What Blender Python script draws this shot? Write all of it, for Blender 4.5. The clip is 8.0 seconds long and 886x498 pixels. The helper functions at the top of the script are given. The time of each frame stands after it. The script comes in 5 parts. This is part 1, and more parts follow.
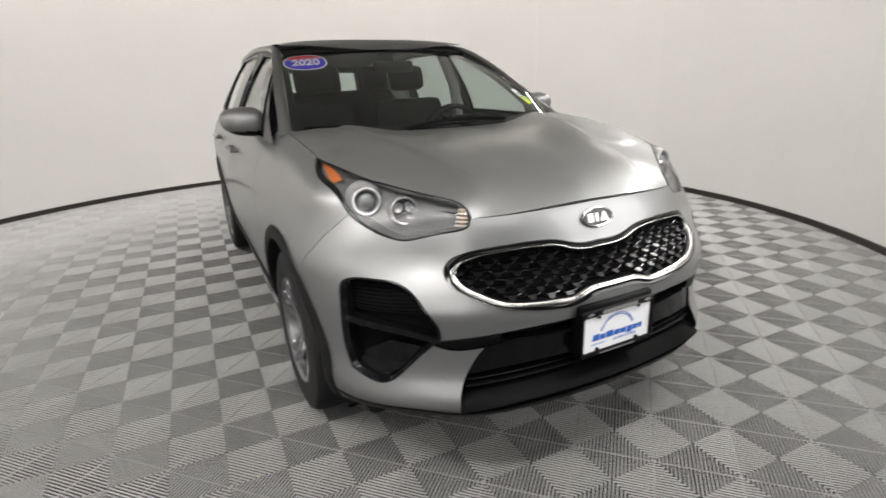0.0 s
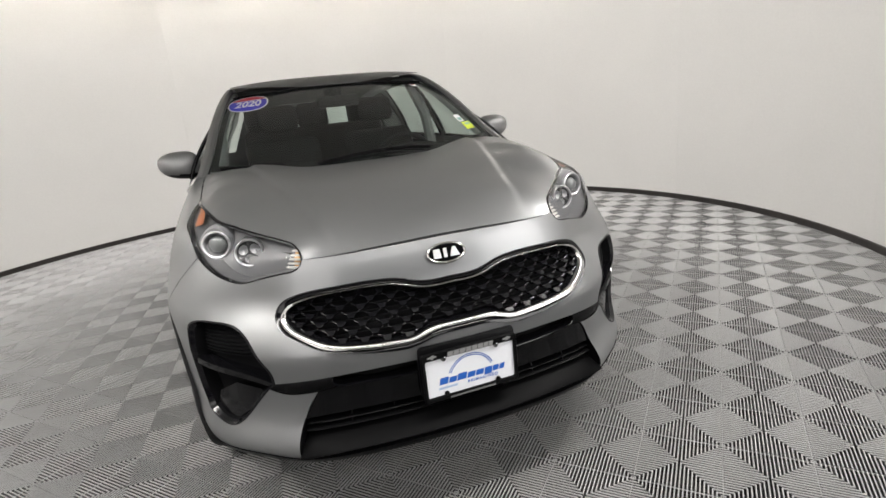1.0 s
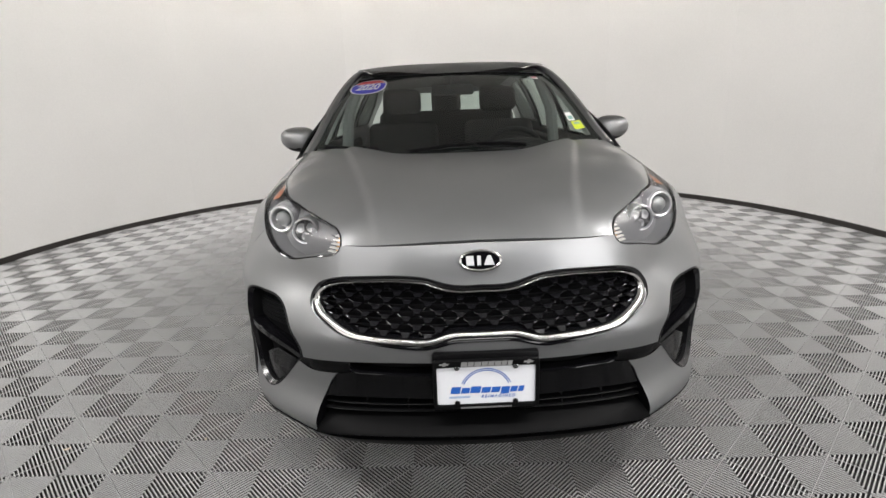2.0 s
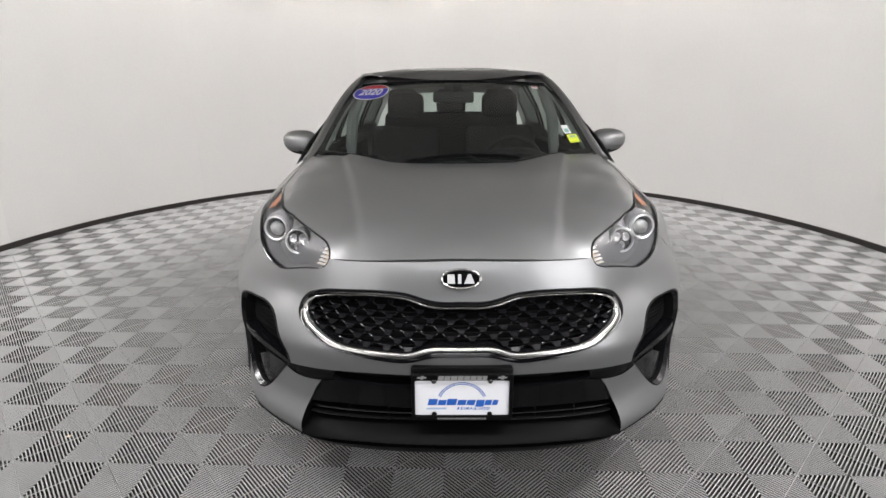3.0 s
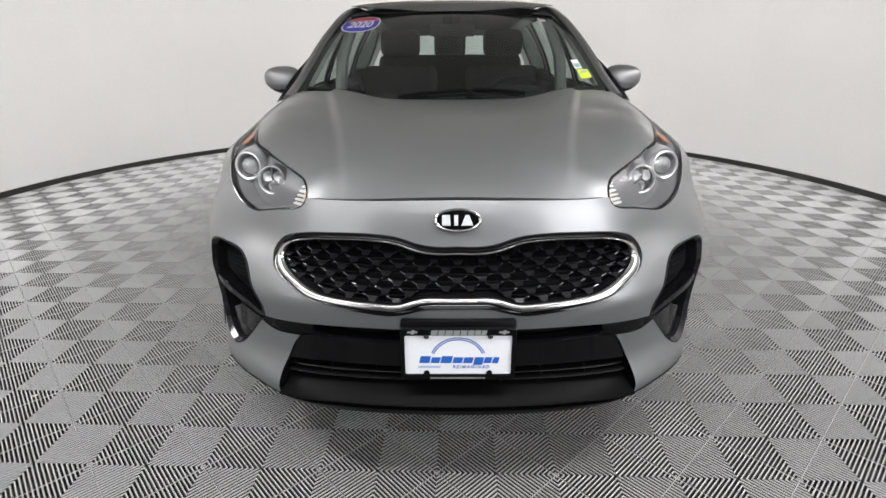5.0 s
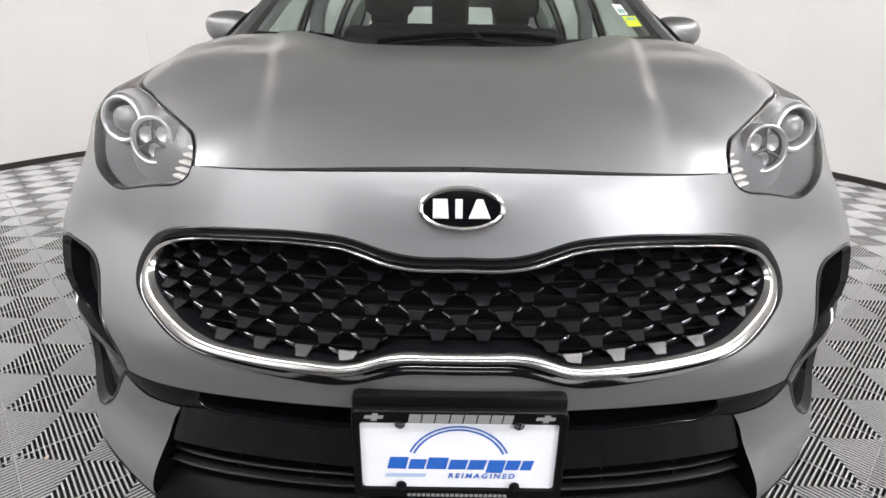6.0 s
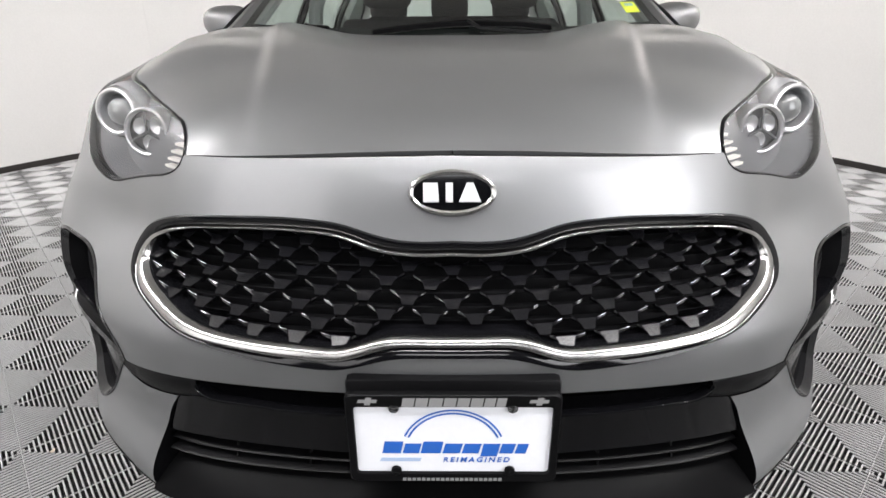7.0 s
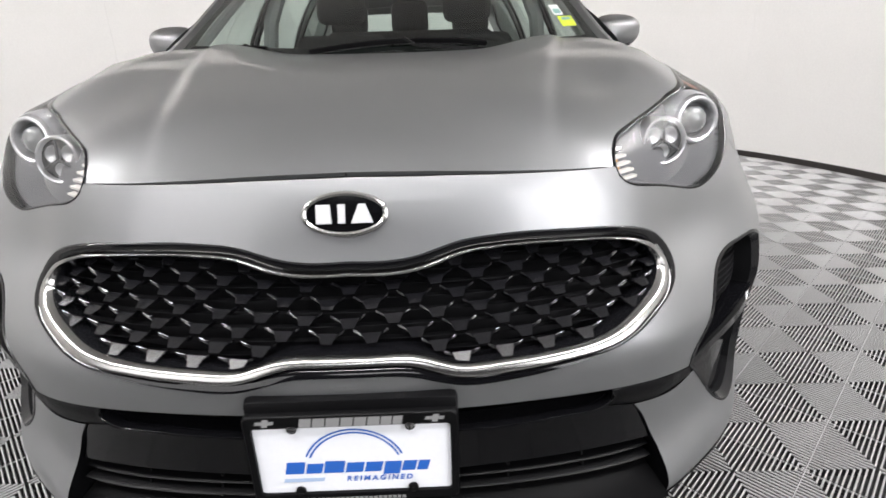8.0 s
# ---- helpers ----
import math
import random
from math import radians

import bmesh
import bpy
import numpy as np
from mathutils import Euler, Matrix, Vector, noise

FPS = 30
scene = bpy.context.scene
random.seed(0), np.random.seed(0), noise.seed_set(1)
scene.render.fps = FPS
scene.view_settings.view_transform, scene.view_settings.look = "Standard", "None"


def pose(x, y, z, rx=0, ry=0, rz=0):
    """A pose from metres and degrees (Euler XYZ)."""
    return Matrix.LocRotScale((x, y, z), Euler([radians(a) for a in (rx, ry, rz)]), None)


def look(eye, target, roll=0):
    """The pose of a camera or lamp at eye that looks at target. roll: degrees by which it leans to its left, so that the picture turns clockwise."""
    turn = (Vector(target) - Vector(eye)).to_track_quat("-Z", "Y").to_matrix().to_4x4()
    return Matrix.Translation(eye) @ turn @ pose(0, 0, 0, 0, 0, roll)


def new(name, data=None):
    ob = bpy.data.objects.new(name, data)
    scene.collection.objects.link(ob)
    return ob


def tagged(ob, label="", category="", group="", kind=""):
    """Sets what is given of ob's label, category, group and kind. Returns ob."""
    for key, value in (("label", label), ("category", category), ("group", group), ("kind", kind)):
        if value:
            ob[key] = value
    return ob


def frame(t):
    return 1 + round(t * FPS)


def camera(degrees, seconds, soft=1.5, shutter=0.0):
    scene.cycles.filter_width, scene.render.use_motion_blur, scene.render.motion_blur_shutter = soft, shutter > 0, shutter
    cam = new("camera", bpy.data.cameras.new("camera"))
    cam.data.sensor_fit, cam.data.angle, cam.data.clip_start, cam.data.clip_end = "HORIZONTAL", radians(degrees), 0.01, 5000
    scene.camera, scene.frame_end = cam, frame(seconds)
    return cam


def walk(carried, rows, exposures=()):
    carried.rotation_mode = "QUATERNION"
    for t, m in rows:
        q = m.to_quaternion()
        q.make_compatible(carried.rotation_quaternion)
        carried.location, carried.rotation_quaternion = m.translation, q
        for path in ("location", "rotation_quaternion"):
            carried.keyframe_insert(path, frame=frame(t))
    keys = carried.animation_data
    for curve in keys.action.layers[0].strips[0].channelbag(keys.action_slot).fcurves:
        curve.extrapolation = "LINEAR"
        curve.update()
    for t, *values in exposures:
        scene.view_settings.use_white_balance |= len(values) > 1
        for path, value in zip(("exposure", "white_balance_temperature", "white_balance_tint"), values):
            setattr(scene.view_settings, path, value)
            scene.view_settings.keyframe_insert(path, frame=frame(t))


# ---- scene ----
cam = camera(81.4, 8.0, shutter=0.12)
# seconds, eye, yaw, pitch, roll
PATH = [
    (0.0, -1.2262, -1.1454, 1.3358, -27.468, -18.027, 1.960),
    (0.2, -1.0109, -1.2134, 1.3568, -31.221, -17.733, -0.417),
    (0.5, -0.7547, -1.2904, 1.3045, -30.858, -18.199, 1.991),
    (0.7, -0.6470, -1.3838, 1.3272, -28.063, -17.311, 4.468),
    (1.0, -0.5056, -1.3905, 1.3364, -19.870, -15.571, 6.001),
    (1.2, -0.3984, -1.3706, 1.3191, -15.707, -14.516, 4.910),
    (1.5, -0.2382, -1.3622, 1.3332, -10.344, -12.525, 3.284),
    (1.7, -0.1861, -1.3718, 1.3346, -5.198, -13.973, 3.553),
    (2.8, -0.0531, -1.4509, 1.4568, 1.214, -17.180, 1.210),
    (3.0, -0.0480, -1.4409, 1.4610, 0.268, -16.990, 0.364),
    (3.5, -0.0342, -1.4309, 1.4519, -0.364, -17.350, -0.509),
    (4.0, -0.0384, -1.4312, 1.4576, -0.345, -17.757, -0.250),
    (4.5, -0.0481, -1.4249, 1.4531, 0.170, -18.536, 0.150),
    (4.7, -0.0295, -1.4071, 1.4206, 0.592, -20.258, 0.557),
    (5.8, -0.0442, -0.6620, 1.1112, -0.866, -21.725, -1.178),
    (6.0, -0.0284, -0.6325, 1.1057, 0.284, -20.967, -0.743),
    (6.5, -0.0087, -0.6376, 1.0929, 1.105, -20.939, -0.044),
    (7.0, -0.0051, -0.6373, 1.0884, 0.618, -21.429, 0.358),
    (7.5, 0.0135, -0.6359, 1.0868, 0.951, -22.395, 0.943),
    (7.7, 0.0227, -0.6336, 1.0920, 0.132, -22.284, 1.148),
    (8.0, 0.1391, -0.6452, 1.1048, -1.285, -20.431, 1.591),
]
walk(cam, [(t, pose(x, y, z, 90 + pitch, roll, yaw)) for t, x, y, z, yaw, pitch, roll in PATH],
     [(0, -.2, 6700, 10), (1.5, -.22, 6600, 10), (3, -.2, 6480, 12), (4, -.2, 6400, 12), (4.5, -.18, 6340, 11), (6, .13, 6400, 12), (8, .14, 6420, 12)])

# ---- light ----
world = bpy.data.worlds.new("world")
scene.world = world
world.use_nodes = True
world.node_tree.nodes["Background"].inputs[0].default_value = (0.75, 0.8, 0.9, 1)
world.node_tree.nodes["Background"].inputs[1].default_value = 0.05
scene.view_settings.exposure = 0.0
ROOM_X, ROOM_Y, ROOM_R, ROOM_H = -0.18, 2.94, 4.22, 3.1   # round photo booth
OPENING = 2.1                                             # half width of its open front


def area_lamp(name, m, sx, sy, watts, colour=(1, 0.98, 0.95), spread=180):
    lamp = bpy.data.lights.new(name, "AREA")
    lamp.shape, lamp.size, lamp.size_y, lamp.energy, lamp.color = "RECTANGLE", sx, sy, watts, colour
    lamp.spread = radians(spread)
    ob = new(name, lamp)
    ob.matrix_world = m
    return ob


COVE_R, COVE_Z, DISC_R, DISC_Z = 3.99, 3.29, 3.80, 3.02
COVE = [math.radians(7.5 + 15 * k) for k in range(24)]     # hidden lamps above the ceiling disc, turned inward, weaker over the open front
COVE_POSE = [pose(ROOM_X + COVE_R * math.cos(a), ROOM_Y + COVE_R * math.sin(a), COVE_Z, 0, 0, math.degrees(a) + 90) @ Matrix.Rotation(radians(36), 4, "X") for a in COVE]
for k, m in enumerate(COVE_POSE):
    area_lamp("cove_lamp", m @ Matrix.Translation((0, 0, -.036)), 1.03, 0.28, 17 if 16 <= k < 20 else 35.5, (1, 0.985, 0.97), 122)
# two unseen fill panels added in the hall, either side of the open front: place, aim, width, height, watts
FILL_PANELS = [((3.0, -2.3, 1.9), (0.3, 0.3, 0.8), 2.8, 2.5, 118), ((-2.6, -2.5, 1.9), (-0.3, 0.3, 0.8), 2.2, 2.4, 22)]
for at, aim, wide, tall, watts in FILL_PANELS:
    area_lamp("panel_fill_lamp", look(at, aim) @ Matrix.Translation((0, 0, -0.04)), wide, tall, watts, (0.98, 0.99, 1.0))
# unseen fill lamp, added so the hall brightens the car's nose
area_lamp("hall_fill_lamp", pose(0, -4.3, 3.68), 2.4, 1.2, 45, (0.98, 0.99, 1.0))

# ---- materials ----
def material(name, colour, rough=0.5, metal=0.0, coat=0.0, spread=0.0, scale=8.0, bump=0.0, fine=120.0, rough_spread=0.0, ior=1.5, each=0.0):
    """A surface with colour variation at two scales, fine relief and, where wanted, a difference from piece to piece."""
    m = bpy.data.materials.new(name)
    m.use_nodes = True
    t = m.node_tree
    b = t.nodes["Principled BSDF"]
    b.inputs["Roughness"].default_value, b.inputs["Metallic"].default_value, b.inputs["IOR"].default_value = rough, metal, ior
    b.inputs["Coat Weight"].default_value, b.inputs["Coat Roughness"].default_value = coat, 0.1
    b.inputs["Base Color"].default_value = (*colour, 1)
    where = t.nodes.new("ShaderNodeTexCoord")
    if spread or rough_spread or each:
        big, small, mix = t.nodes.new("ShaderNodeTexNoise"), t.nodes.new("ShaderNodeTexNoise"), t.nodes.new("ShaderNodeMath")
        for n, s in ((big, scale), (small, fine)):
            n.inputs["Scale"].default_value, n.inputs["Detail"].default_value = s, 4
            t.links.new(where.outputs["Object"], n.inputs["Vector"])
        mix.operation = "ADD"
        t.links.new(big.outputs["Fac"], mix.inputs[0])
        t.links.new(small.outputs["Fac"], mix.inputs[1])
        span = t.nodes.new("ShaderNodeMapRange")
        span.inputs["From Min"].default_value, span.inputs["From Max"].default_value = 0.7, 1.3
        span.inputs["To Min"].default_value, span.inputs["To Max"].default_value = 1 - spread, 1 + spread
        t.links.new(mix.outputs[0], span.inputs["Value"])
        out = span.outputs[0]
        if each:
            info, wide, prod = t.nodes.new("ShaderNodeObjectInfo"), t.nodes.new("ShaderNodeMapRange"), t.nodes.new("ShaderNodeMath")
            wide.inputs["To Min"].default_value, wide.inputs["To Max"].default_value = 1 - each, 1 + each
            t.links.new(info.outputs["Random"], wide.inputs["Value"])
            prod.operation = "MULTIPLY"
            t.links.new(out, prod.inputs[0])
            t.links.new(wide.outputs[0], prod.inputs[1])
            out = prod.outputs[0]
        scaled = t.nodes.new("ShaderNodeVectorMath")
        scaled.operation = "SCALE"
        scaled.inputs[0].default_value = colour
        t.links.new(out, scaled.inputs["Scale"])
        t.links.new(scaled.outputs[0], b.inputs["Base Color"])
        if rough_spread:
            span2 = t.nodes.new("ShaderNodeMapRange")
            span2.inputs["From Min"].default_value, span2.inputs["From Max"].default_value = 0.7, 1.3
            span2.inputs["To Min"].default_value, span2.inputs["To Max"].default_value = rough - rough_spread, rough + rough_spread
            t.links.new(mix.outputs[0], span2.inputs["Value"])
            t.links.new(span2.outputs[0], b.inputs["Roughness"])
    if bump:
        n, u = t.nodes.new("ShaderNodeTexNoise"), t.nodes.new("ShaderNodeBump")
        n.inputs["Scale"].default_value, n.inputs["Detail"].default_value = fine, 6
        u.inputs["Strength"].default_value, u.inputs["Distance"].default_value = bump, 0.002
        t.links.new(where.outputs["Object"], n.inputs["Vector"])
        t.links.new(n.outputs["Fac"], u.inputs["Height"])
        t.links.new(u.outputs["Normal"], b.inputs["Normal"])
    return m


def clear(name, tint, gloss=1.0, rough=0.0, ior=1.5):
    """Thin clear glass or plastic: what lies behind, tinted, under a Fresnel reflection."""
    m = bpy.data.materials.new(name)
    m.use_nodes = True
    t = m.node_tree
    t.nodes.clear()
    out, mix, see, shine, fres = (t.nodes.new("ShaderNode" + k) for k in ("OutputMaterial", "MixShader", "BsdfTransparent", "BsdfGlossy", "LayerWeight"))
    see.inputs[0].default_value = (*tint, 1)
    shine.inputs["Color"].default_value = (gloss, gloss, gloss, 1)
    shine.inputs["Roughness"].default_value = rough
    low = ((ior - 1) / (ior + 1)) ** 2
    fres.inputs["Blend"].default_value = 0.5
    rise, span = t.nodes.new("ShaderNodeMath"), t.nodes.new("ShaderNodeMath")
    rise.operation, span.operation = "POWER", "MULTIPLY_ADD"
    rise.inputs[1].default_value, span.inputs[1].default_value, span.inputs[2].default_value = 5.0, 1 - low, low
    t.links.new(fres.outputs["Facing"], rise.inputs[0])
    t.links.new(rise.outputs[0], span.inputs[0])
    t.links.new(span.outputs[0], mix.inputs[0])
    t.links.new(see.outputs[0], mix.inputs[1])
    t.links.new(shine.outputs[0], mix.inputs[2])
    t.links.new(mix.outputs[0], out.inputs[0])
    return m


def glowing(name, colour, strength):
    m = bpy.data.materials.new(name)
    m.use_nodes = True
    b = m.node_tree.nodes["Principled BSDF"]
    b.inputs["Base Color"].default_value = (*colour, 1)
    b.inputs["Emission Color"].default_value = (*colour, 1)
    b.inputs["Emission Strength"].default_value = strength
    return m


PAINT = material("silver_paint", (0.245, 0.247, 0.253), rough=0.44, metal=0.85, coat=0.5, spread=0.04, scale=3, fine=900)
BLACK_GLOSS = material("gloss_black_plastic", (0.003, 0.003, 0.0036), rough=0.08, spread=0.15, scale=6, ior=1.42)
RING_CHROME = material("satin_chrome", (0.38, 0.375, 0.365), rough=0.22, metal=1.0)
EDGE_GLINT = material("edge_glint_metal", (0.30, 0.30, 0.315), rough=0.26, metal=1.0)
GRILLE_BLACK = material("grille_black", (0.005, 0.005, 0.006), rough=0.22, spread=0.1, scale=20, ior=1.37)
VENT_BLACK = material("gloss_vent_black", (0.003, 0.003, 0.004), rough=0.15, spread=0.15, scale=6, ior=1.42)
BLACK_SATIN = material("satin_black_plastic", (0.002, 0.002, 0.0023), rough=0.4, spread=0.15, scale=9, bump=0.15, fine=500, ior=1.22)
BLACK_MATT = material("matt_black_plastic", (0.006, 0.006, 0.0063), rough=0.75, spread=0.2, scale=9, bump=0.3, fine=300, ior=1.3)
DEEP_BLACK = material("deep_black_plastic", (0.0025, 0.0025, 0.003), rough=0.8, ior=1.2)
PANEL_BLACK = material("polished_black_plastic", (0.0025, 0.0025, 0.003), rough=0.12, spread=0.15, scale=6, ior=1.31)
GREY_TRIM = material("grey_trim_plastic", (0.003, 0.003, 0.0032), rough=0.38, spread=0.08, scale=7, bump=0.1, fine=400, ior=1.10)
CHROME = material("chrome", (0.66, 0.66, 0.66), rough=0.07, metal=1.0)
DARK_CHROME = material("dark_chrome", (0.35, 0.35, 0.36), rough=0.16, metal=1.0)
RUBBER = material("tyre_rubber", (0.010, 0.010, 0.0105), rough=0.75, spread=0.2, scale=12, bump=0.4, fine=160, ior=1.35)
ALLOY = material("alloy_wheel", (0.22, 0.22, 0.23), rough=0.26, metal=0.9, coat=0.4, spread=0.05, scale=10)
LENS_CLEAR = clear("clear_lamp_cover", (0.95, 0.955, 0.96), gloss=0.42, rough=0.2, ior=1.5)
GLASS = clear("tinted_windscreen", (0.64, 0.72, 0.685), ior=1.66)
FRONT_GLASS = clear("pale_side_glass", (0.80, 0.86, 0.83), ior=1.5)
SIDE_GLASS = clear("tinted_side_glass", (0.16, 0.18, 0.17), ior=1.55)
PALE_AMBER = material("pale_amber_plastic", (0.72, 0.40, 0.14), rough=0.3, coat=0.3)
LETTER_METAL = material("bright_letter_metal", (0.62, 0.62, 0.63), rough=0.4, metal=0.6)
AMBER = material("amber_plastic", (0.42, 0.12, 0.03), rough=0.3, coat=0.3)
LAMP_CHROME = material("pale_lamp_chrome", (0.62, 0.62, 0.63), rough=0.3, metal=0.8)
RIB_WHITE = material("white_lamp_rib", (0.6, 0.58, 0.55), rough=0.3)
SHROUD = material("silver_lamp_shroud", (0.36, 0.36, 0.37), rough=0.42, metal=0.5)
REFLECTOR = material("lamp_reflector", (0.42, 0.42, 0.43), rough=0.4, metal=0.6)
BULB_GLASS = material("lamp_optic", (0.13, 0.135, 0.135), rough=0.12, coat=1.0)
BUCKET = material("lamp_bezel_grey", (0.11, 0.11, 0.114), rough=0.42, metal=0.15, spread=0.1, scale=12)
LAMP_DARK = material("dark_lamp_grey", (0.035, 0.035, 0.037), rough=0.35, spread=0.1, scale=12)
CABIN = material("cabin_plastic", (0.010, 0.010, 0.011), ior=1.35, rough=0.6, spread=0.15, scale=10, bump=0.3, fine=220)
CLOTH = material("seat_cloth", (0.009, 0.009, 0.0095), rough=0.9, spread=0.2, scale=14, bump=0.5, fine=300)
HEADLINER = material("headliner_cloth", (0.07, 0.07, 0.069), rough=0.9, spread=0.06, scale=10)
LINING = material("pale_pillar_lining", (0.38, 0.385, 0.38), rough=0.8, spread=0.05, scale=12, bump=0.1, fine=300)
WHITE_PLATE = material("plate_white", (0.72, 0.73, 0.76), rough=0.35, spread=0.02, scale=20)
BLUE_INK = material("blue_ink", (0.015, 0.10, 0.42), rough=0.4)
PALE_BLUE = material("pale_blue_ink", (0.35, 0.45, 0.62), rough=0.4)
GREY_INK = material("grey_lettering", (0.20, 0.20, 0.20), rough=0.4)
STICKER_BLUE = material("sticker_blue", (0.03, 0.03, 0.55), rough=0.4)
STICKER_RED = material("sticker_red", (0.62, 0.03, 0.06), rough=0.4)
STICKER_WHITE = material("sticker_white", (0.85, 0.85, 0.86), rough=0.4)
STICKER_YELLOW = material("sticker_yellow", (0.62, 0.72, 0.05), rough=0.45, spread=0.1, scale=60)
PALE_TAN = material("dry_leaf", (0.42, 0.36, 0.28), rough=0.8, spread=0.2, scale=60)
STICKER_TEAL = material("sticker_teal", (0.25, 0.45, 0.42), rough=0.45)
WALL = material("white_wall_paint", (0.80, 0.79, 0.77), rough=0.5, spread=0.03, scale=0.9, bump=0.08, fine=60, each=0.022)
CEILING = material("ceiling_paint", (0.62, 0.61, 0.59), rough=0.8, spread=0.03, scale=1.5, bump=0.1, fine=40)
SKIRTING = material("dark_skirting", (0.022, 0.018, 0.016), rough=0.5, spread=0.25, scale=14, bump=0.2, fine=80)
# light rib caps over near-black sides: the shade between ribs put into colour
TILE = material("lit_grey_rib_cap", (0.305, 0.3045, 0.302), rough=0.36, ior=1.34, spread=0.10, scale=2.2, bump=0.2, fine=260, rough_spread=0.08, each=0.05)
TILE_SHADE = material("shaded_tile_body", (0.012, 0.012, 0.0125), rough=0.55, spread=0.12, scale=3, bump=0.2, fine=260)
# near black, for the shade seen down through the gaps
SUBFLOOR = material("shaded_subfloor", (0.008, 0.008, 0.008), rough=0.85, spread=0.3, scale=5)
CONCRETE = material("hall_concrete", (0.10, 0.098, 0.095), rough=0.6, spread=0.15, scale=2, bump=0.2, fine=50)
HALL_DARK = material("grey_hall_ceiling", (0.14, 0.14, 0.14), rough=0.8, spread=0.1, scale=2)
HALL = material("grey_hall_paint", (0.12, 0.12, 0.12), rough=0.7, spread=0.05, scale=2)
DIFFUSER = glowing("light_diffuser", (1.0, 0.97, 0.94), 1.2)
LAMP_METAL = material("white_lamp_metal", (0.7, 0.7, 0.68), rough=0.4, spread=0.03, scale=10)

# ---- building helpers ----
def part(name, shape, mat, parent=None, label="", smooth=True):
    """One mesh object from (vertices, faces) or a bmesh, under a thing or a part of it."""
    me = bpy.data.meshes.new(name)
    if isinstance(shape, bmesh.types.BMesh):
        shape.to_mesh(me)
        shape.free()
    else:
        me.from_pydata([tuple(map(float, v)) for v in shape[0]], [], [tuple(map(int, f)) for f in shape[1]])
    me.materials.append(mat)
    if smooth:
        me.polygons.foreach_set("use_smooth", [True] * len(me.polygons))
        me.set_sharp_from_angle(angle=radians(38))
    me.update()
    ob = new(name, me)
    ob.parent = parent
    if label:
        ob["label"] = label
    return ob


def thing(name, at, label, category, group=""):
    ob = new(name)
    ob.empty_display_size = 0.1
    ob.location = at
    return tagged(ob, label, category, group)


def join(*shapes):
    verts, faces = [], []
    for v, f in shapes:
        k = len(verts)
        verts += [tuple(p) for p in v]
        faces += [tuple(i + k for i in q) for q in f]
    return verts, faces


def moved(shape, m):
    return [tuple(m @ Vector(v)) for v in shape[0]], shape[1]


def turned(shape):
    """The same shape with its faces looking the other way."""
    return shape[0], [tuple(reversed(q)) for q in shape[1]]


def flip(shape):
    """The mirror image across the middle of the car."""
    return [(-v[0], v[1], v[2]) for v in shape[0]], [tuple(reversed(f)) for f in shape[1]]


def both(shape):
    """A shape of the right half and its mirror image, joined along the middle."""
    v, f = join(shape, flip(shape))
    bm = bmesh.new()
    vs = [bm.verts.new(p) for p in v]
    for q in f:
        bm.faces.new([vs[i] for i in q])
    bmesh.ops.remove_doubles(bm, verts=[w for w in bm.verts if abs(w.co.x) < 1e-4], dist=2e-4)
    bm.verts.index_update()
    out = [tuple(w.co) for w in bm.verts], [tuple(w.index for w in q.verts) for q in bm.faces]
    bm.free()
    return out


def box(cx, cy, cz, sx, sy, sz, bevel=0.0, seg=2, m=None):
    """A box with rounded edges."""
    bm = bmesh.new()
    bmesh.ops.create_cube(bm, size=1)
    bmesh.ops.scale(bm, vec=(sx, sy, sz), verts=bm.verts)
    if bevel:
        bmesh.ops.bevel(bm, geom=bm.edges[:], offset=bevel, segments=seg, profile=0.5, affect="EDGES")
    bmesh.ops.translate(bm, vec=(cx, cy, cz), verts=bm.verts)
    if m:
        bmesh.ops.transform(bm, matrix=m, verts=bm.verts)
    bm.verts.index_update()
    out = [tuple(v.co) for v in bm.verts], [tuple(v.index for v in f.verts) for f in bm.faces]
    bm.free()
    return out


def lathe(profile, n, m=None):
    """A surface turned round the z axis from (radius, height) points."""
    verts, faces = [], []
    for r, h in profile:
        verts += [(r * math.cos(2 * math.pi * i / n), r * math.sin(2 * math.pi * i / n), h) for i in range(n)]
    for j in range(len(profile) - 1):
        faces += [(j * n + i, j * n + (i + 1) % n, (j + 1) * n + (i + 1) % n, (j + 1) * n + i) for i in range(n)]
    return moved((verts, faces), m) if m else (verts, faces)


def disc(r, n, m=None, squash=1.0):
    verts = [(0, 0, 0)] + [(r * math.cos(2 * math.pi * i / n), squash * r * math.sin(2 * math.pi * i / n), 0) for i in range(n)]
    faces = [(0, 1 + i, 1 + (i + 1) % n) for i in range(n)]
    return moved((verts, faces), m) if m else (verts, faces)


def sweep(path, section, up=(0, 0, 1), closed=False, scales=None, cap=True):
    """A section (x across, y up) drawn along a path."""
    path = [Vector(p) for p in path]
    n, k, verts, faces = len(path), len(section), [], []
    for i, p in enumerate(path):
        a = path[(i - 1) % n] if closed or i else p
        b = path[(i + 1) % n] if closed or i < n - 1 else p
        t = (b - a).normalized()
        side = t.cross(Vector(up)).normalized()
        top = side.cross(t).normalized()
        s = scales[i] if scales else 1.0
        verts += [tuple(p + side * x * s + top * y * s) for x, y in section]
    for i in range(n if closed else n - 1):
        for j in range(k):
            faces.append((i * k + j, (i + 1) % n * k + j, (i + 1) % n * k + (j + 1) % k, i * k + (j + 1) % k))
    if cap and not closed:
        faces += [tuple(range(k)), tuple(reversed(range((n - 1) * k, n * k)))]
    return verts, faces


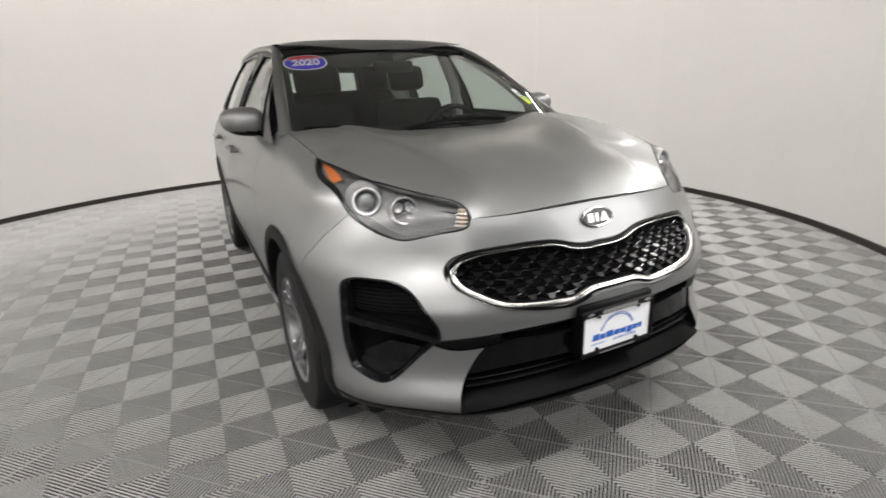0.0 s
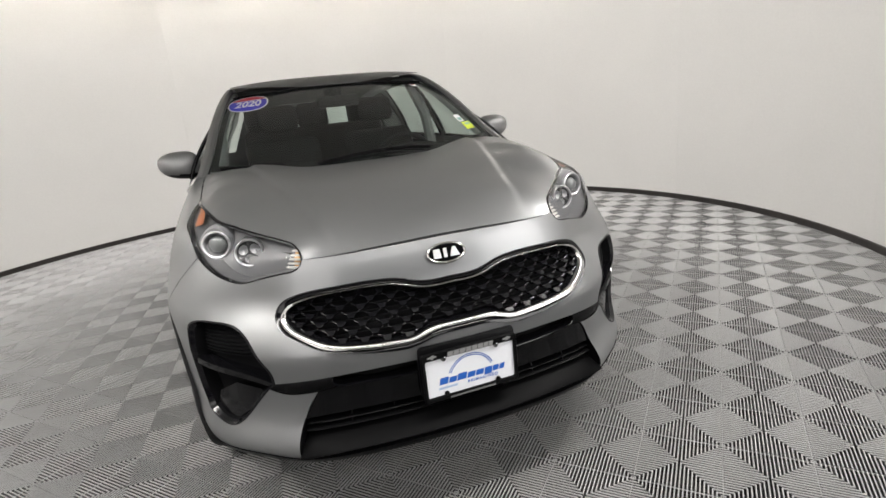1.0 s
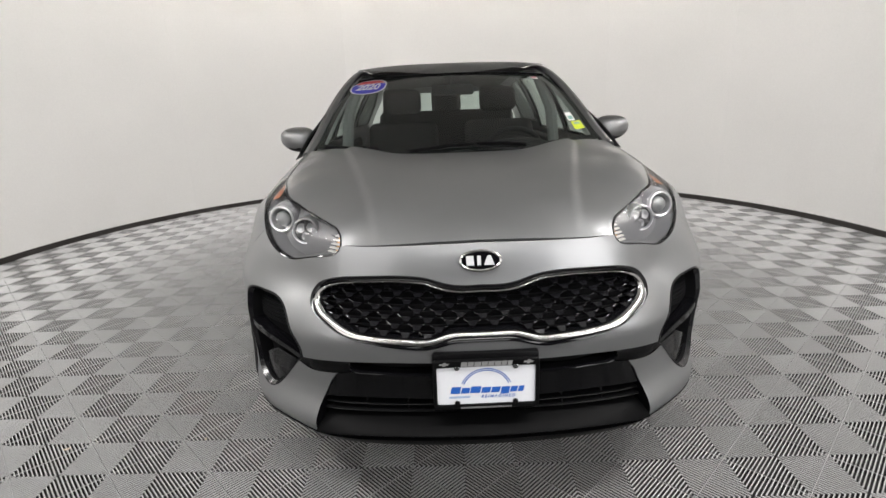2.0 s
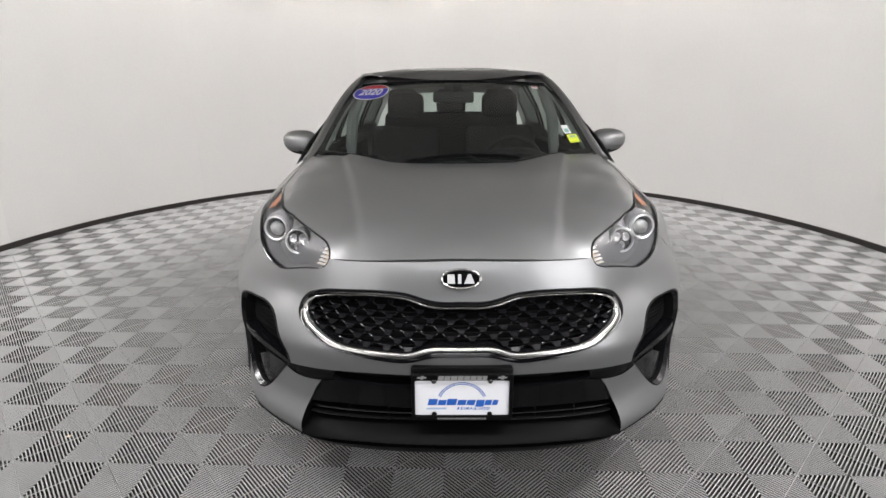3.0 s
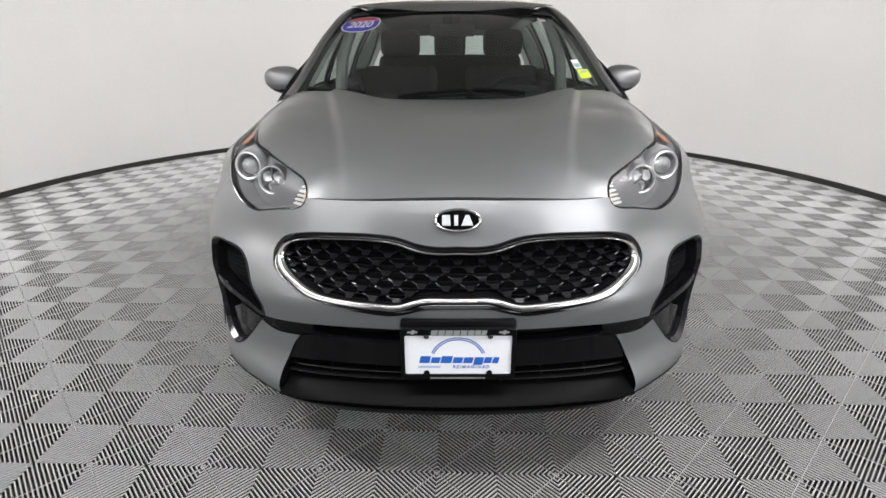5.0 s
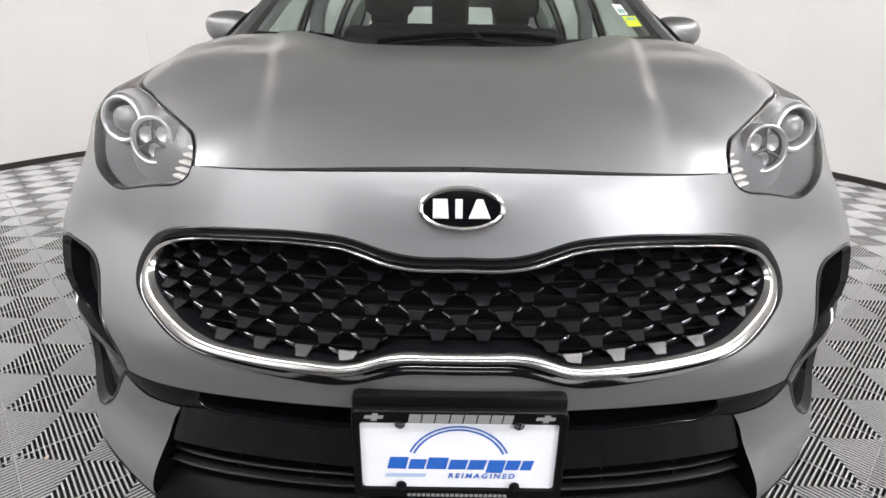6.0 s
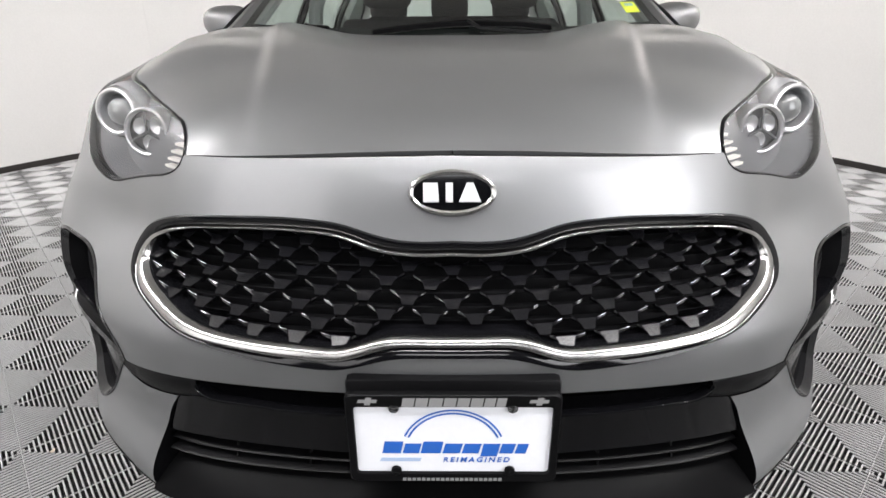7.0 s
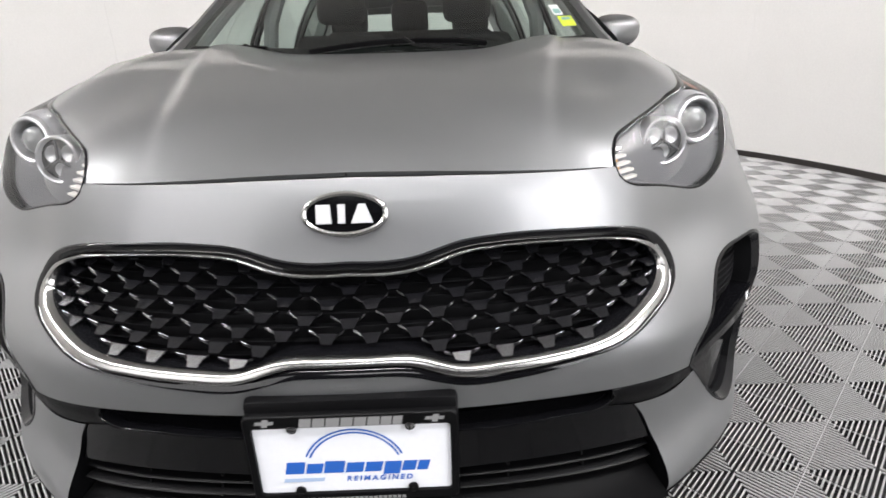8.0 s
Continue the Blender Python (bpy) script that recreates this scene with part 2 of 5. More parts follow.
def ring(r, n=10, squash=1.0):
    return [(r * math.cos(2 * math.pi * i / n), r * squash * math.sin(2 * math.pi * i / n)) for i in range(n)]


def spline(xs, ys):
    """Natural cubic spline through the points, as a function."""
    xs, ys = np.asarray(xs, float), np.asarray(ys, float)
    n, h = len(xs), np.diff(xs)
    a, r = np.eye(n), np.zeros(n)
    for i in range(1, n - 1):
        a[i, i - 1:i + 2] = h[i - 1], 2 * (h[i - 1] + h[i]), h[i]
        r[i] = 6 * ((ys[i + 1] - ys[i]) / h[i] - (ys[i] - ys[i - 1]) / h[i - 1])
    m = np.linalg.solve(a, r)

    def at(x):
        x = np.clip(np.asarray(x, float), xs[0], xs[-1])
        i = np.clip(np.searchsorted(xs, x) - 1, 0, n - 2)
        p, q, g = xs[i + 1] - x, x - xs[i], h[i]
        return (m[i] * p ** 3 + m[i + 1] * q ** 3) / (6 * g) + (ys[i] / g - m[i] * g / 6) * p + (ys[i + 1] / g - m[i + 1] * g / 6) * q
    return at


def curve(points, n):
    """n points evenly along a smooth line through the given ones."""
    p = np.asarray(points, float)
    k = np.concatenate([[0], np.cumsum(np.linalg.norm(np.diff(p, axis=0), axis=1))])
    fine = np.linspace(0, k[-1], 40 * len(p))
    q = np.stack([spline(k, p[:, i])(fine) for i in range(p.shape[1])], 1)
    length = np.concatenate([[0], np.cumsum(np.linalg.norm(np.diff(q, axis=0), axis=1))])
    s = np.linspace(0, length[-1], n)
    return np.stack([np.interp(s, length, q[:, i]) for i in range(p.shape[1])], 1)


def straight(points, step):
    """Points along a polyline, at most step apart."""
    out = []
    p = np.asarray(points, float)
    for a, b in zip(p[:-1], p[1:]):
        n = max(1, math.ceil(np.linalg.norm(b - a) / step))
        out += [a + (b - a) * i / n for i in range(n)]
    return np.array(out + [p[-1]])


def inside(poly, pts):
    x, y = pts[:, 0], pts[:, 1]
    res = np.zeros(len(pts), bool)
    a = poly
    b = np.roll(poly, -1, axis=0)
    for (x1, y1), (x2, y2) in zip(a, b):
        if y1 != y2:
            c = ((y1 > y) != (y2 > y)) & (x < (x2 - x1) * (y - y1) / (y2 - y1) + x1)
            res ^= c
    return res


def sheet(outer, holes, step):
    """Triangles that fill an outline with holes, in the plane: (points, faces)."""
    from mathutils.geometry import delaunay_2d_cdt
    loops = [np.asarray(q, float) for q in [outer, *holes]]
    pts, edges = [], []
    for q in loops:
        q = straight(np.vstack([q, q[:1]]), step)[:-1]
        k = len(pts)
        pts += [tuple(v) for v in q]
        edges += [(k + i, k + (i + 1) % len(q)) for i in range(len(q))]
    rim = np.array(pts)
    lo, hi = loops[0].min(0), loops[0].max(0)
    rows = int((hi[1] - lo[1]) / (step * 0.866)) + 2
    grid = np.array([(lo[0] + step * (i + 0.5 * (j % 2)), lo[1] + step * 0.866 * j) for j in range(rows) for i in range(int((hi[0] - lo[0]) / step) + 2)])
    keep = inside(loops[0], grid)
    for q in loops[1:]:
        keep &= ~inside(q, grid)
    grid = grid[keep]
    if len(grid):
        near = np.array([np.min((rim[:, 0] - g[0]) ** 2 + (rim[:, 1] - g[1]) ** 2) for g in grid])
        grid = grid[near > (0.55 * step) ** 2]
    pts += [tuple(v) for v in grid]
    v, _, f, *_ = delaunay_2d_cdt([Vector(p) for p in pts], edges, [], 0, 1e-7)
    v = np.array([tuple(p) for p in v])
    f = np.array([tuple(q) for q in f])
    mid = v[f].mean(1)
    keep = inside(loops[0], mid)
    for q in loops[1:]:
        keep &= ~inside(q, mid)
    f = f[keep]
    used = np.unique(f)
    back = np.full(len(v), -1)
    back[used] = np.arange(len(used))
    return v[used], back[f]


def lettering(text, size, mat, parent, m, name="lettering", depth=0.0008, bold=0.0, shear=0.0, squeeze=1.0):
    """Words in the built-in font, as a mesh centred on m."""
    c = bpy.data.curves.new(name, "FONT")
    c.body, c.size, c.extrude, c.offset, c.shear = text, size, depth, bold, shear
    c.align_x, c.align_y, c.space_character = "CENTER", "CENTER", squeeze
    tmp = bpy.data.objects.new(name, c)
    me = bpy.data.meshes.new_from_object(tmp)
    bpy.data.objects.remove(tmp)
    bpy.data.curves.remove(c)
    me.transform(m)
    me.materials.clear()
    me.materials.append(mat)
    ob = new(name, me)
    ob.parent = parent
    return ob

# ---- the room ----
def arc_wall(r0, r1, z0, z1, a0, a1, n):
    """A standing curved slab between two radii."""
    verts, faces = [], []
    for i in range(n + 1):
        a = a0 + (a1 - a0) * i / n
        for r in (r0, r1):
            for z in (z0, z1):
                verts.append((ROOM_X + r * math.cos(a), ROOM_Y + r * math.sin(a), z))
    for i in range(n):
        p, q = 4 * i, 4 * i + 4
        faces += [(p, q, q + 1, p + 1), (p + 3, q + 3, q + 2, p + 2), (p + 1, q + 1, q + 3, p + 3), (p + 2, q + 2, q, p)]
    faces += [(0, 1, 3, 2), (4 * n + 2, 4 * n + 3, 4 * n + 1, 4 * n)]
    return verts, [tuple(reversed(q)) for q in faces]


half = math.asin(OPENING / ROOM_R)
A0, A1 = -math.pi / 2 + half, 1.5 * math.pi - half
SEAMS = [A0, math.radians(-27), math.radians(6), math.radians(30), math.radians(52.5), math.radians(67.4), math.radians(107), math.radians(140), math.radians(173), math.radians(206), A1]
booth = tagged(part("wall_round", join(arc_wall(ROOM_R + 0.012, ROOM_R + 0.12, 0, ROOM_H, A0, A1, 144), arc_wall(ROOM_R + 0.0, ROOM_R + 0.12, ROOM_H + .002, 3.55, 0, 2 * math.pi, 144)), WALL), "smooth white round wall of a photo booth", "wall", kind="structure")
for b0, b1 in zip(SEAMS[:-1], SEAMS[1:]):
    part("panel", arc_wall(ROOM_R, ROOM_R + 0.0115, 0.0, ROOM_H, b0 + 0.00012, b1 - 0.00012, 16), WALL, booth)
    base = part("baseboard", arc_wall(ROOM_R - 0.016, ROOM_R - 0.0005, 0, 0.056, b0 + 0.0003, b1 - 0.0003, 16), SKIRTING)
    tagged(base, "dark brown skirting board along the curved wall", "baseboard", "baseboards", kind="structure")

disc_shape = lathe([(0.001, DISC_Z), (DISC_R - .02, DISC_Z), (DISC_R, DISC_Z + .02), (DISC_R, DISC_Z + .08), (0.001, DISC_Z + .08)], 96, pose(ROOM_X, ROOM_Y, 0))
tagged(part("ceiling", disc_shape, CEILING), "plain grey round ceiling disc over the booth", "ceiling", kind="structure")
cap_shape = lathe([(0.001, 3.56), (ROOM_R + 0.3, 3.56), (ROOM_R + 0.3, 3.66), (0.001, 3.66)], 96, pose(ROOM_X, ROOM_Y, 0))
tagged(part("ceiling_upper", cap_shape, WALL), "white ceiling above the cove lights", "ceiling", kind="structure")
tagged(part("floor", box(0, 0, -0.09, 16, 24, 0.1), CONCRETE), "plain concrete floor of the added, unseen hall", "floor", kind="structure")

# unseen hall added in front of the booth, behind the camera, to shape reflections
for name, b in (("wall_south", (0, -7.05, 1.9, 12.2, 0.1, 3.8)), ("wall_east", (6.05, 0.5, 1.9, 0.1, 15, 3.8)), ("wall_west", (-6.05, 0.5, 1.9, 0.1, 15, 3.8)), ("wall_north", (0, 8.05, 1.9, 12.2, 0.1, 3.8))):
    tagged(part(name, box(*b), HALL), "plain grey wall of the added, unseen hall", "wall", kind="structure")
tagged(part("ceiling_hall", box(0, 0.5, 3.85, 12.2, 15.2, 0.1), HALL_DARK), "plain grey ceiling of the added, unseen hall", "ceiling", kind="structure")


def frame_bars(lx, ly, depth):
    rim = []
    for sx, sy, wx, wy in ((0, ly / 2 + 0.02, lx + 0.07, 0.03), (0, -ly / 2 - 0.02, lx + 0.07, 0.03), (lx / 2 + 0.02, 0, 0.03, ly), (-lx / 2 - 0.02, 0, 0.03, ly)):
        rim.append(box(sx, sy, 0, wx, wy, depth, 0.004, 1))
    return join(*rim)


def light_panel(name, m, lx, ly, label):
    lamp = thing(name, (0, 0, 0), label, "light", "studio lights")
    lamp.matrix_world = m
    part("lamp_frame", frame_bars(lx, ly, 0.06), LAMP_METAL, lamp)
    part("diffuser", box(0, 0, 0.0, lx, ly, 0.012, 0.003, 1), DIFFUSER, lamp)
    return lamp


for m in COVE_POSE:
    light_panel("cove_light", m, 0.96, 0.28, "white cove light tube hidden above the ceiling disc")
light_panel("light_panel", pose(0, -4.3, 3.72), 2.4, 1.2, "white rectangular fill light panel added on the unseen hall ceiling")
for at, aim, wide, tall, watts in FILL_PANELS:
    panel_m = look(at, aim)
    panel = light_panel("light_panel", panel_m, wide, tall, "white upright fill light panel added out of view, hung from the ceiling")
    for s in (-.45, .45):
        foot = panel_m @ Vector((s, tall / 2 + .02, 0))
        part("hanger", sweep([(s, tall / 2 + .02, 0), tuple(panel_m.inverted() @ Vector((foot.x, foot.y, 3.80)))], ring(.01, 8), up=(0, 0, 1)), LAMP_METAL, panel)

# ---- the car: its skin ----
# half outline in plan, from the middle of the nose round to the middle of the tail
PLAN = [(0, 0), (.2, .008), (.43, .05), (.55, .10), (.64, .163), (.73, .237), (.81, .33), (.865, .45), (.898, .6), (.915, .8), (.922, 1.1),
        (.9275, 1.6), (.927, 2.4), (.92, 3.2), (.905, 3.8), (.87, 4.15), (.79, 4.33), (.6, 4.42), (.3, 4.455), (0, 4.46)]
outline = np.array([(-x, y) for x, y in PLAN[2:0:-1]] + PLAN + [(-x, y) for x, y in PLAN[-2:-4:-1]])
chord = np.concatenate([[0], np.cumsum(np.hypot(*np.diff(outline, axis=0).T))])
chord -= chord[2]
fine_u = np.linspace(0, chord[-3], 3000)
OX, OY = spline(chord, outline[:, 0])(fine_u), spline(chord, outline[:, 1])(fine_u)
OU = np.concatenate([[0], np.cumsum(np.hypot(np.diff(OX), np.diff(OY)))])
TX, TY = np.gradient(OX, OU), np.gradient(OY, OU)
TX, TY = TX / np.hypot(TX, TY), TY / np.hypot(TX, TY)
U_END = OU[-1]
# how far the skin lies inside the outline: over the nose by height, over the sides by depth under the shoulder seam
nose = spline([.16, .22, .27, .33, .42, .50, .56, .62, .66, .70, .75, .80, .85, .90, .94, 1.0, 1.05, 1.12],
              [.15, .085, .040, -.006, .018, .025, .02, .012, .012, .03, .064, .096, .112, .128, .15, .215, .28, .40])
shoulder = spline([-.06, 0, .04, .08, .13, .18, .28, .45, .65, .85, 1.0], [.27, .165, .105, .07, .04, .02, .0, .0, .012, .05, .09])
seam_z = spline([0, .49, .81, 1.1, 1.3, 1.7, 2.4], [1.0, 1.037, 1.080, 1.119, 1.138, 1.162, 1.18])

swell = spline([.1, .80, .86, .90, .94, .975, 1.0, 1.02, 1.037, 1.06, 1.2], [0, 0, .0, .004, .014, .025, .028, .025, .011, 0, 0])   # round the headlamps


def ease(a, b, x):
    t = np.clip((np.asarray(x, float) - a) / (b - a), 0, 1)
    return t * t * (3 - 2 * t)


def skin(u, z, out=0.0):
    """The body's skin: u metres round the outline, z up, out metres proud of it."""
    u, z = np.asarray(u, float), np.asarray(z, float)
    s, a = np.where(u < 0, -1.0, 1.0), np.abs(u)
    x, y, tx, ty = (np.interp(a, OU, q) for q in (OX, OY, TX, TY))
    w = 1 - ease(.62, 1.35, a)
    lamp = ease(.90, 1.12, a) * (1 - ease(1.14, 1.4, a)) * swell(z) - .012 * np.exp(-((a - .92) / .2) ** 2) * ease(.83, .95, z)
    flare = .022 * ease(.80, 1.02, a) * (1 - ease(1.12, 1.4, a)) * np.exp(-((z - .77) / .075) ** 2)
    dish = .008 * np.exp(-((a - .70) / .085) ** 2 - ((z - .80) / .05) ** 2)
    d = w * nose(z) + (1 - w) * shoulder(seam_z(y) - z) - lamp - flare + dish - out
    return np.stack([s * (x - ty * d), y + tx * d, z + 0 * d], -1)


def u_at(y):
    return float(np.interp(y, OY, OU))


def on_skin(shape, out=0.0):
    v, f = shape
    return skin(v[:, 0], v[:, 1], out), f


def panel_on_skin(outer, holes, step, out=0.0):
    return on_skin(sheet(outer, holes, step), out)


def band(a, b, profile, closed=False):
    """A strip between two lines of the skin's plane; profile: (part of the way, metres proud)."""
    a, b = np.asarray(a), np.asarray(b)
    n, verts, faces = len(a), [], []
    for t, out in profile:
        q = a + (b - a) * t
        verts += [tuple(p) for p in skin(q[:, 0], q[:, 1], out)]
    for j in range(len(profile) - 1):
        for i in range(n if closed else n - 1):
            k = (i + 1) % n
            faces.append((j * n + i, j * n + k, (j + 1) * n + k, (j + 1) * n + i))
    return outward(verts, faces)


def outward(verts, faces):
    """The same faces, turned so that most of them look away from the car's middle."""
    v, f = np.array(verts), np.array(faces)
    normal = np.cross(v[f[:, 2]] - v[f[:, 0]], v[f[:, 3]] - v[f[:, 1]])
    mid = v[f].mean(1)
    away = mid - np.column_stack([0 * mid[:, 0], np.clip(mid[:, 1], .7, 3.8), 0 * mid[:, 0] + .6])
    if np.sum(normal * away) < 0:
        faces = [tuple(reversed(q)) for q in faces]
    return verts, faces


def loop(half_line, n):
    """A closed line, symmetric about the middle, from its right half (top to bottom)."""
    h = curve(half_line, n)
    h[0, 0] = h[-1, 0] = 0
    return np.vstack([h, [(-u, z) for u, z in h[-2:0:-1]]])


def edge_of(line, out_a, out_b, closed=False):
    return band(line, line, [(0, out_a), (1, out_b)], closed)


# ---- lines of the nose, right half, (u, z) ----
HOOD_LINE = [(0, .934), (.186, .931), (.40, .9265), (.503, .9255)]
HEAD = [(.504, .9255), (.512, .944), (.529, .958), (.555, .9690), (.605, .978), (.665, .987), (.74, .999), (.87, 1.0145), (1.06, 1.037), (1.2, 1.056), (1.41, 1.078),
        (1.33, 1.049), (1.255, 1.030), (1.09, .990), (1.01, .934), (.93, .902), (.865, .882), (.80, .866), (.755, .860), (.70, .868), (.64, .880), (.58, .888), (.53, .897), (.508, .911)]
GRILLE = [(0, .812), (.091, .8135), (.128, .821), (.184, .836), (.232, .841), (.282, .843), (.391, .840), (.5, .832), (.57, .818), (.61, .798), (.622, .775), (.612, .752),
          (.544, .712), (.489, .688), (.438, .670), (.374, .657), (.307, .646), (.234, .638), (.172, .637), (.137, .645), (.094, .656), (.052, .659), (0, .659)]
CHROME_OUT = [(0, .797), (.091, .798), (.127, .805), (.184, .821), (.232, .826), (.282, .8275), (.391, .824), (.49, .816), (.555, .802), (.588, .784), (.595, .766), (.582, .745),
              (.51, .706), (.463, .685), (.427, .673), (.353, .663), (.30, .658), (.225, .653), (.171, .653), (.128, .665), (.094, .674), (.05, .676), (0, .676)]
CHROME_IN = [(0, .791), (.091, .792), (.132, .799), (.184, .815), (.232, .8205), (.282, .822), (.391, .8185), (.48, .811), (.54, .795), (.566, .779), (.570, .765), (.557, .750),
             (.49, .718), (.445, .700), (.41, .690), (.345, .681), (.29, .676), (.22, .671), (.162, .671), (.128, .681), (.103, .687), (.05, .689), (0, .689)]
VENT = [(.625, .566), (.625, .60), (.650, .645), (.685, .688), (.725, .722), (.78, .744), (.86, .752), (.94, .751), (.968, .738), (.972, .69), (.978, .61), (.984, .51),
        (.958, .43), (.905, .411), (.81, .404), (.745, .452), (.69, .508), (.652, .545)]
NOSE_LOW = [(0, .591), (.14, .591), (.27, .591), (.35, .589), (.435, .584), (.49, .580), (.566, .573), (.625, .566)]
BAND_LOW = [(.652, .545), (.60, .530), (.54, .530), (.485, .535)]
CORNER_IN = [(.485, .535), (.510, .505), (.535, .462), (.556, .42), (.566, .372), (.568, .32)]

CAR = thing("car", (0, 0, 0), "silver-grey compact SUV with black grille, parked on grey tiles", "car")
STEP = 0.016
wheel_y, wheel_z, arch_r = 0.92, 0.352, 0.40


def arch(cy, a0, a1, r, n):
    """Points on the skin round a wheel arch, from the angle a0 to a1 (0 is ahead, 90 up)."""
    out = []
    for i in range(n):
        a = math.radians(a0 + (a1 - a0) * i / (n - 1))
        out.append((u_at(cy - r * math.cos(a)), wheel_z + r * math.sin(a)))
    return out


head = np.vstack([curve(HEAD[:11], 60), curve(HEAD[10:] + HEAD[:1], 60)[1:-1]])
head_low = curve(HEAD[10:], 46)            # from the rear tip round under to the inner corner
grille_ring, chrome_out, chrome_in = loop(GRILLE, 110), loop(CHROME_OUT, 110), loop(CHROME_IN, 110)
chrome_in = chrome_out + (chrome_in - chrome_out) * (1 - .25 * ease(.15, .40, np.abs(chrome_out[:, :1])))
vent_line = np.vstack([curve(VENT[:13], 60), curve(VENT[12:], 24)[1:]])
nose_low, band_low, corner_in = curve(NOSE_LOW, 40), curve(BAND_LOW, 14), curve(CORNER_IN, 24)
hood_line = curve(HOOD_LINE, 30)
GAP = 0.0035

# bumper cover: nose and corners in one, open for grille, vents and lower intake
fender_seam = [(1.01, .934), (1.09, .86), (1.17, .76), (1.215, .675)]
front_arch = arch(wheel_y, 54, -16, arch_r, 24)
half_g = grille_ring[:110]
outer = np.vstack([hood_line[::1], head_low[::-1][1:][[i for i, p in enumerate(head_low[::-1][1:]) if p[0] < 1.01]], np.array(fender_seam), np.array([p for p in front_arch if p[1] < .67]),
                   np.array([(1.0, .268), (.86, .288), (.76, .294), (.65, .296), (.568, .300)]), corner_in[::-1], band_low[::-1][1:], vent_line[::-1][1:-1], nose_low[::-1]])
# the middle line runs down the grille's inside edge: close the half outline along it
outer = np.vstack([outer, half_g[::-1]])
bumper = panel_on_skin(outer, [], STEP)
part("bumper_cover", both(bumper), PAINT, CAR, "silver-grey painted front bumper cover")
lips = [edge_of(np.vstack([vent_line, vent_line[:1]]), 0.0, -0.05), edge_of(nose_low, 0, -0.03), edge_of(np.vstack([band_low, corner_in[1:]]), 0, -0.05), edge_of(hood_line, 0, -0.02), edge_of(head_low, 0, -0.02)]
part("bumper_return", both(join(*lips)), BLACK_SATIN, CAR)

# grille: black surround, chrome ring, scaled black mesh
grille = part("grille", band(grille_ring, chrome_out, [(0, -0.012), (0.02, 0.001), (.12, 0.004), (.5, 0.003), (.9, -0.002), (1, -0.012)], True), BLACK_GLOSS, CAR, "gloss black grille surround with chrome ring")
part("chrome_ring", band(chrome_out, chrome_in, [(0, -0.012), (0.04, 0.003), (.12, 0.0055), (.3, 0.0062), (.8, 0.0045), (.95, 0.001), (1, -0.010)], True), RING_CHROME, grille, "polished chrome ring round the grille")
part("grille_well", turned(edge_of(chrome_in, -.007, -.06, True)), GRILLE_BLACK, grille)
back_line = chrome_in[:110]
part("grille_backing", both(panel_on_skin(np.vstack([back_line]), [], 0.03, -0.06)), DEEP_BLACK, grille)

PITCH_U, PITCH_Z = 0.070, 0.0215


def grille_scale():
    """One scale of the grille: a facet narrowing downward that leans forward, with two arms from its top corners to the scales above, across x, up z, proud along -y."""
    v = [(-.0150, .0035, .0105), (.0150, .0035, .0105), (.0082, -.0065, -.0062), (-.0082, -.0065, -.0062)]
    f = [(0, 3, 2, 1)]
    deep = .011
    k = len(v)
    v += [(x, y + deep, z - .0006) for x, y, z in v]
    f += [(0, 1, k + 1, k), (3, k + 3, k + 2, 2)]
    for s in (-1, 1):
        k = len(v)
        arm = [(.0150, .0035, .0105), (.0125, .0003, .0047), (.0195, -.0030, .0085), (.0262, -.0060, .0122), (.0274, -.0064, .0155), (.0210, -.0025, .0128)]
        v += [(s * x, y, z) for x, y, z in arm] + [(s * x, y + deep, z - .0004) for x, y, z in arm]
        q = [(0, 1, 2, 5), (5, 2, 3, 4), (0, 5, 11, 6), (5, 4, 10, 11), (1, 7, 8, 2), (2, 8, 9, 3)]
        f += [tuple(k + i for i in (r if s > 0 else reversed(r))) for r in q]
    # glints put in as thin metal edges along the arms and the facet top
    plain = len(f)
    for s in (-1, 1):
        run = [(s * .0160, .0028, .0107), (s * .0210, -.0026, .0131), (s * .0270, -.0064, .0157)][::s]
        k, m = len(v), len(run)
        v += [(x, y - .0003, z + .0003) for x, y, z in run] + [(x, y - .0008, z - .0006) for x, y, z in run]
        f += [(k + i, k + m + i, k + m + i + 1, k + i + 1) for i in range(m - 1)]
    return v, f, [0] * plain + [1] * (len(f) - plain)


scale_mesh = None
for j in range(-7, 7):
    for i in range(-9, 10):
        u = (i + 0.5 * (j % 2)) * PITCH_U
        z = .722 + j * PITCH_Z + .07 * abs(u)
        if not inside(chrome_in, np.array([[u, z], [u, z + .003]])).any():
            continue
        p0, pu, pz = (skin(*q, -0.017) for q in ((u, z), (u + .002, z + math.copysign(.00014, u)), (u, z + .002)))
        ax, az = Vector(pu - p0).normalized(), Vector(pz - p0).normalized()
        ay = az.cross(ax).normalized()
        if scale_mesh is None:
            sv, sf, edge = grille_scale()
            ob = part("scale", (sv, sf), GRILLE_BLACK, grille, smooth=False)
            scale_mesh = ob.data
            scale_mesh.materials.append(EDGE_GLINT)
            scale_mesh.polygons.foreach_set("material_index", edge)
        else:
            ob = new("scale", scale_mesh)
            ob.parent = grille
        m = Matrix((ax, ay, az)).transposed().to_4x4()
        m.translation = Vector(p0)
        ob.matrix_world = m
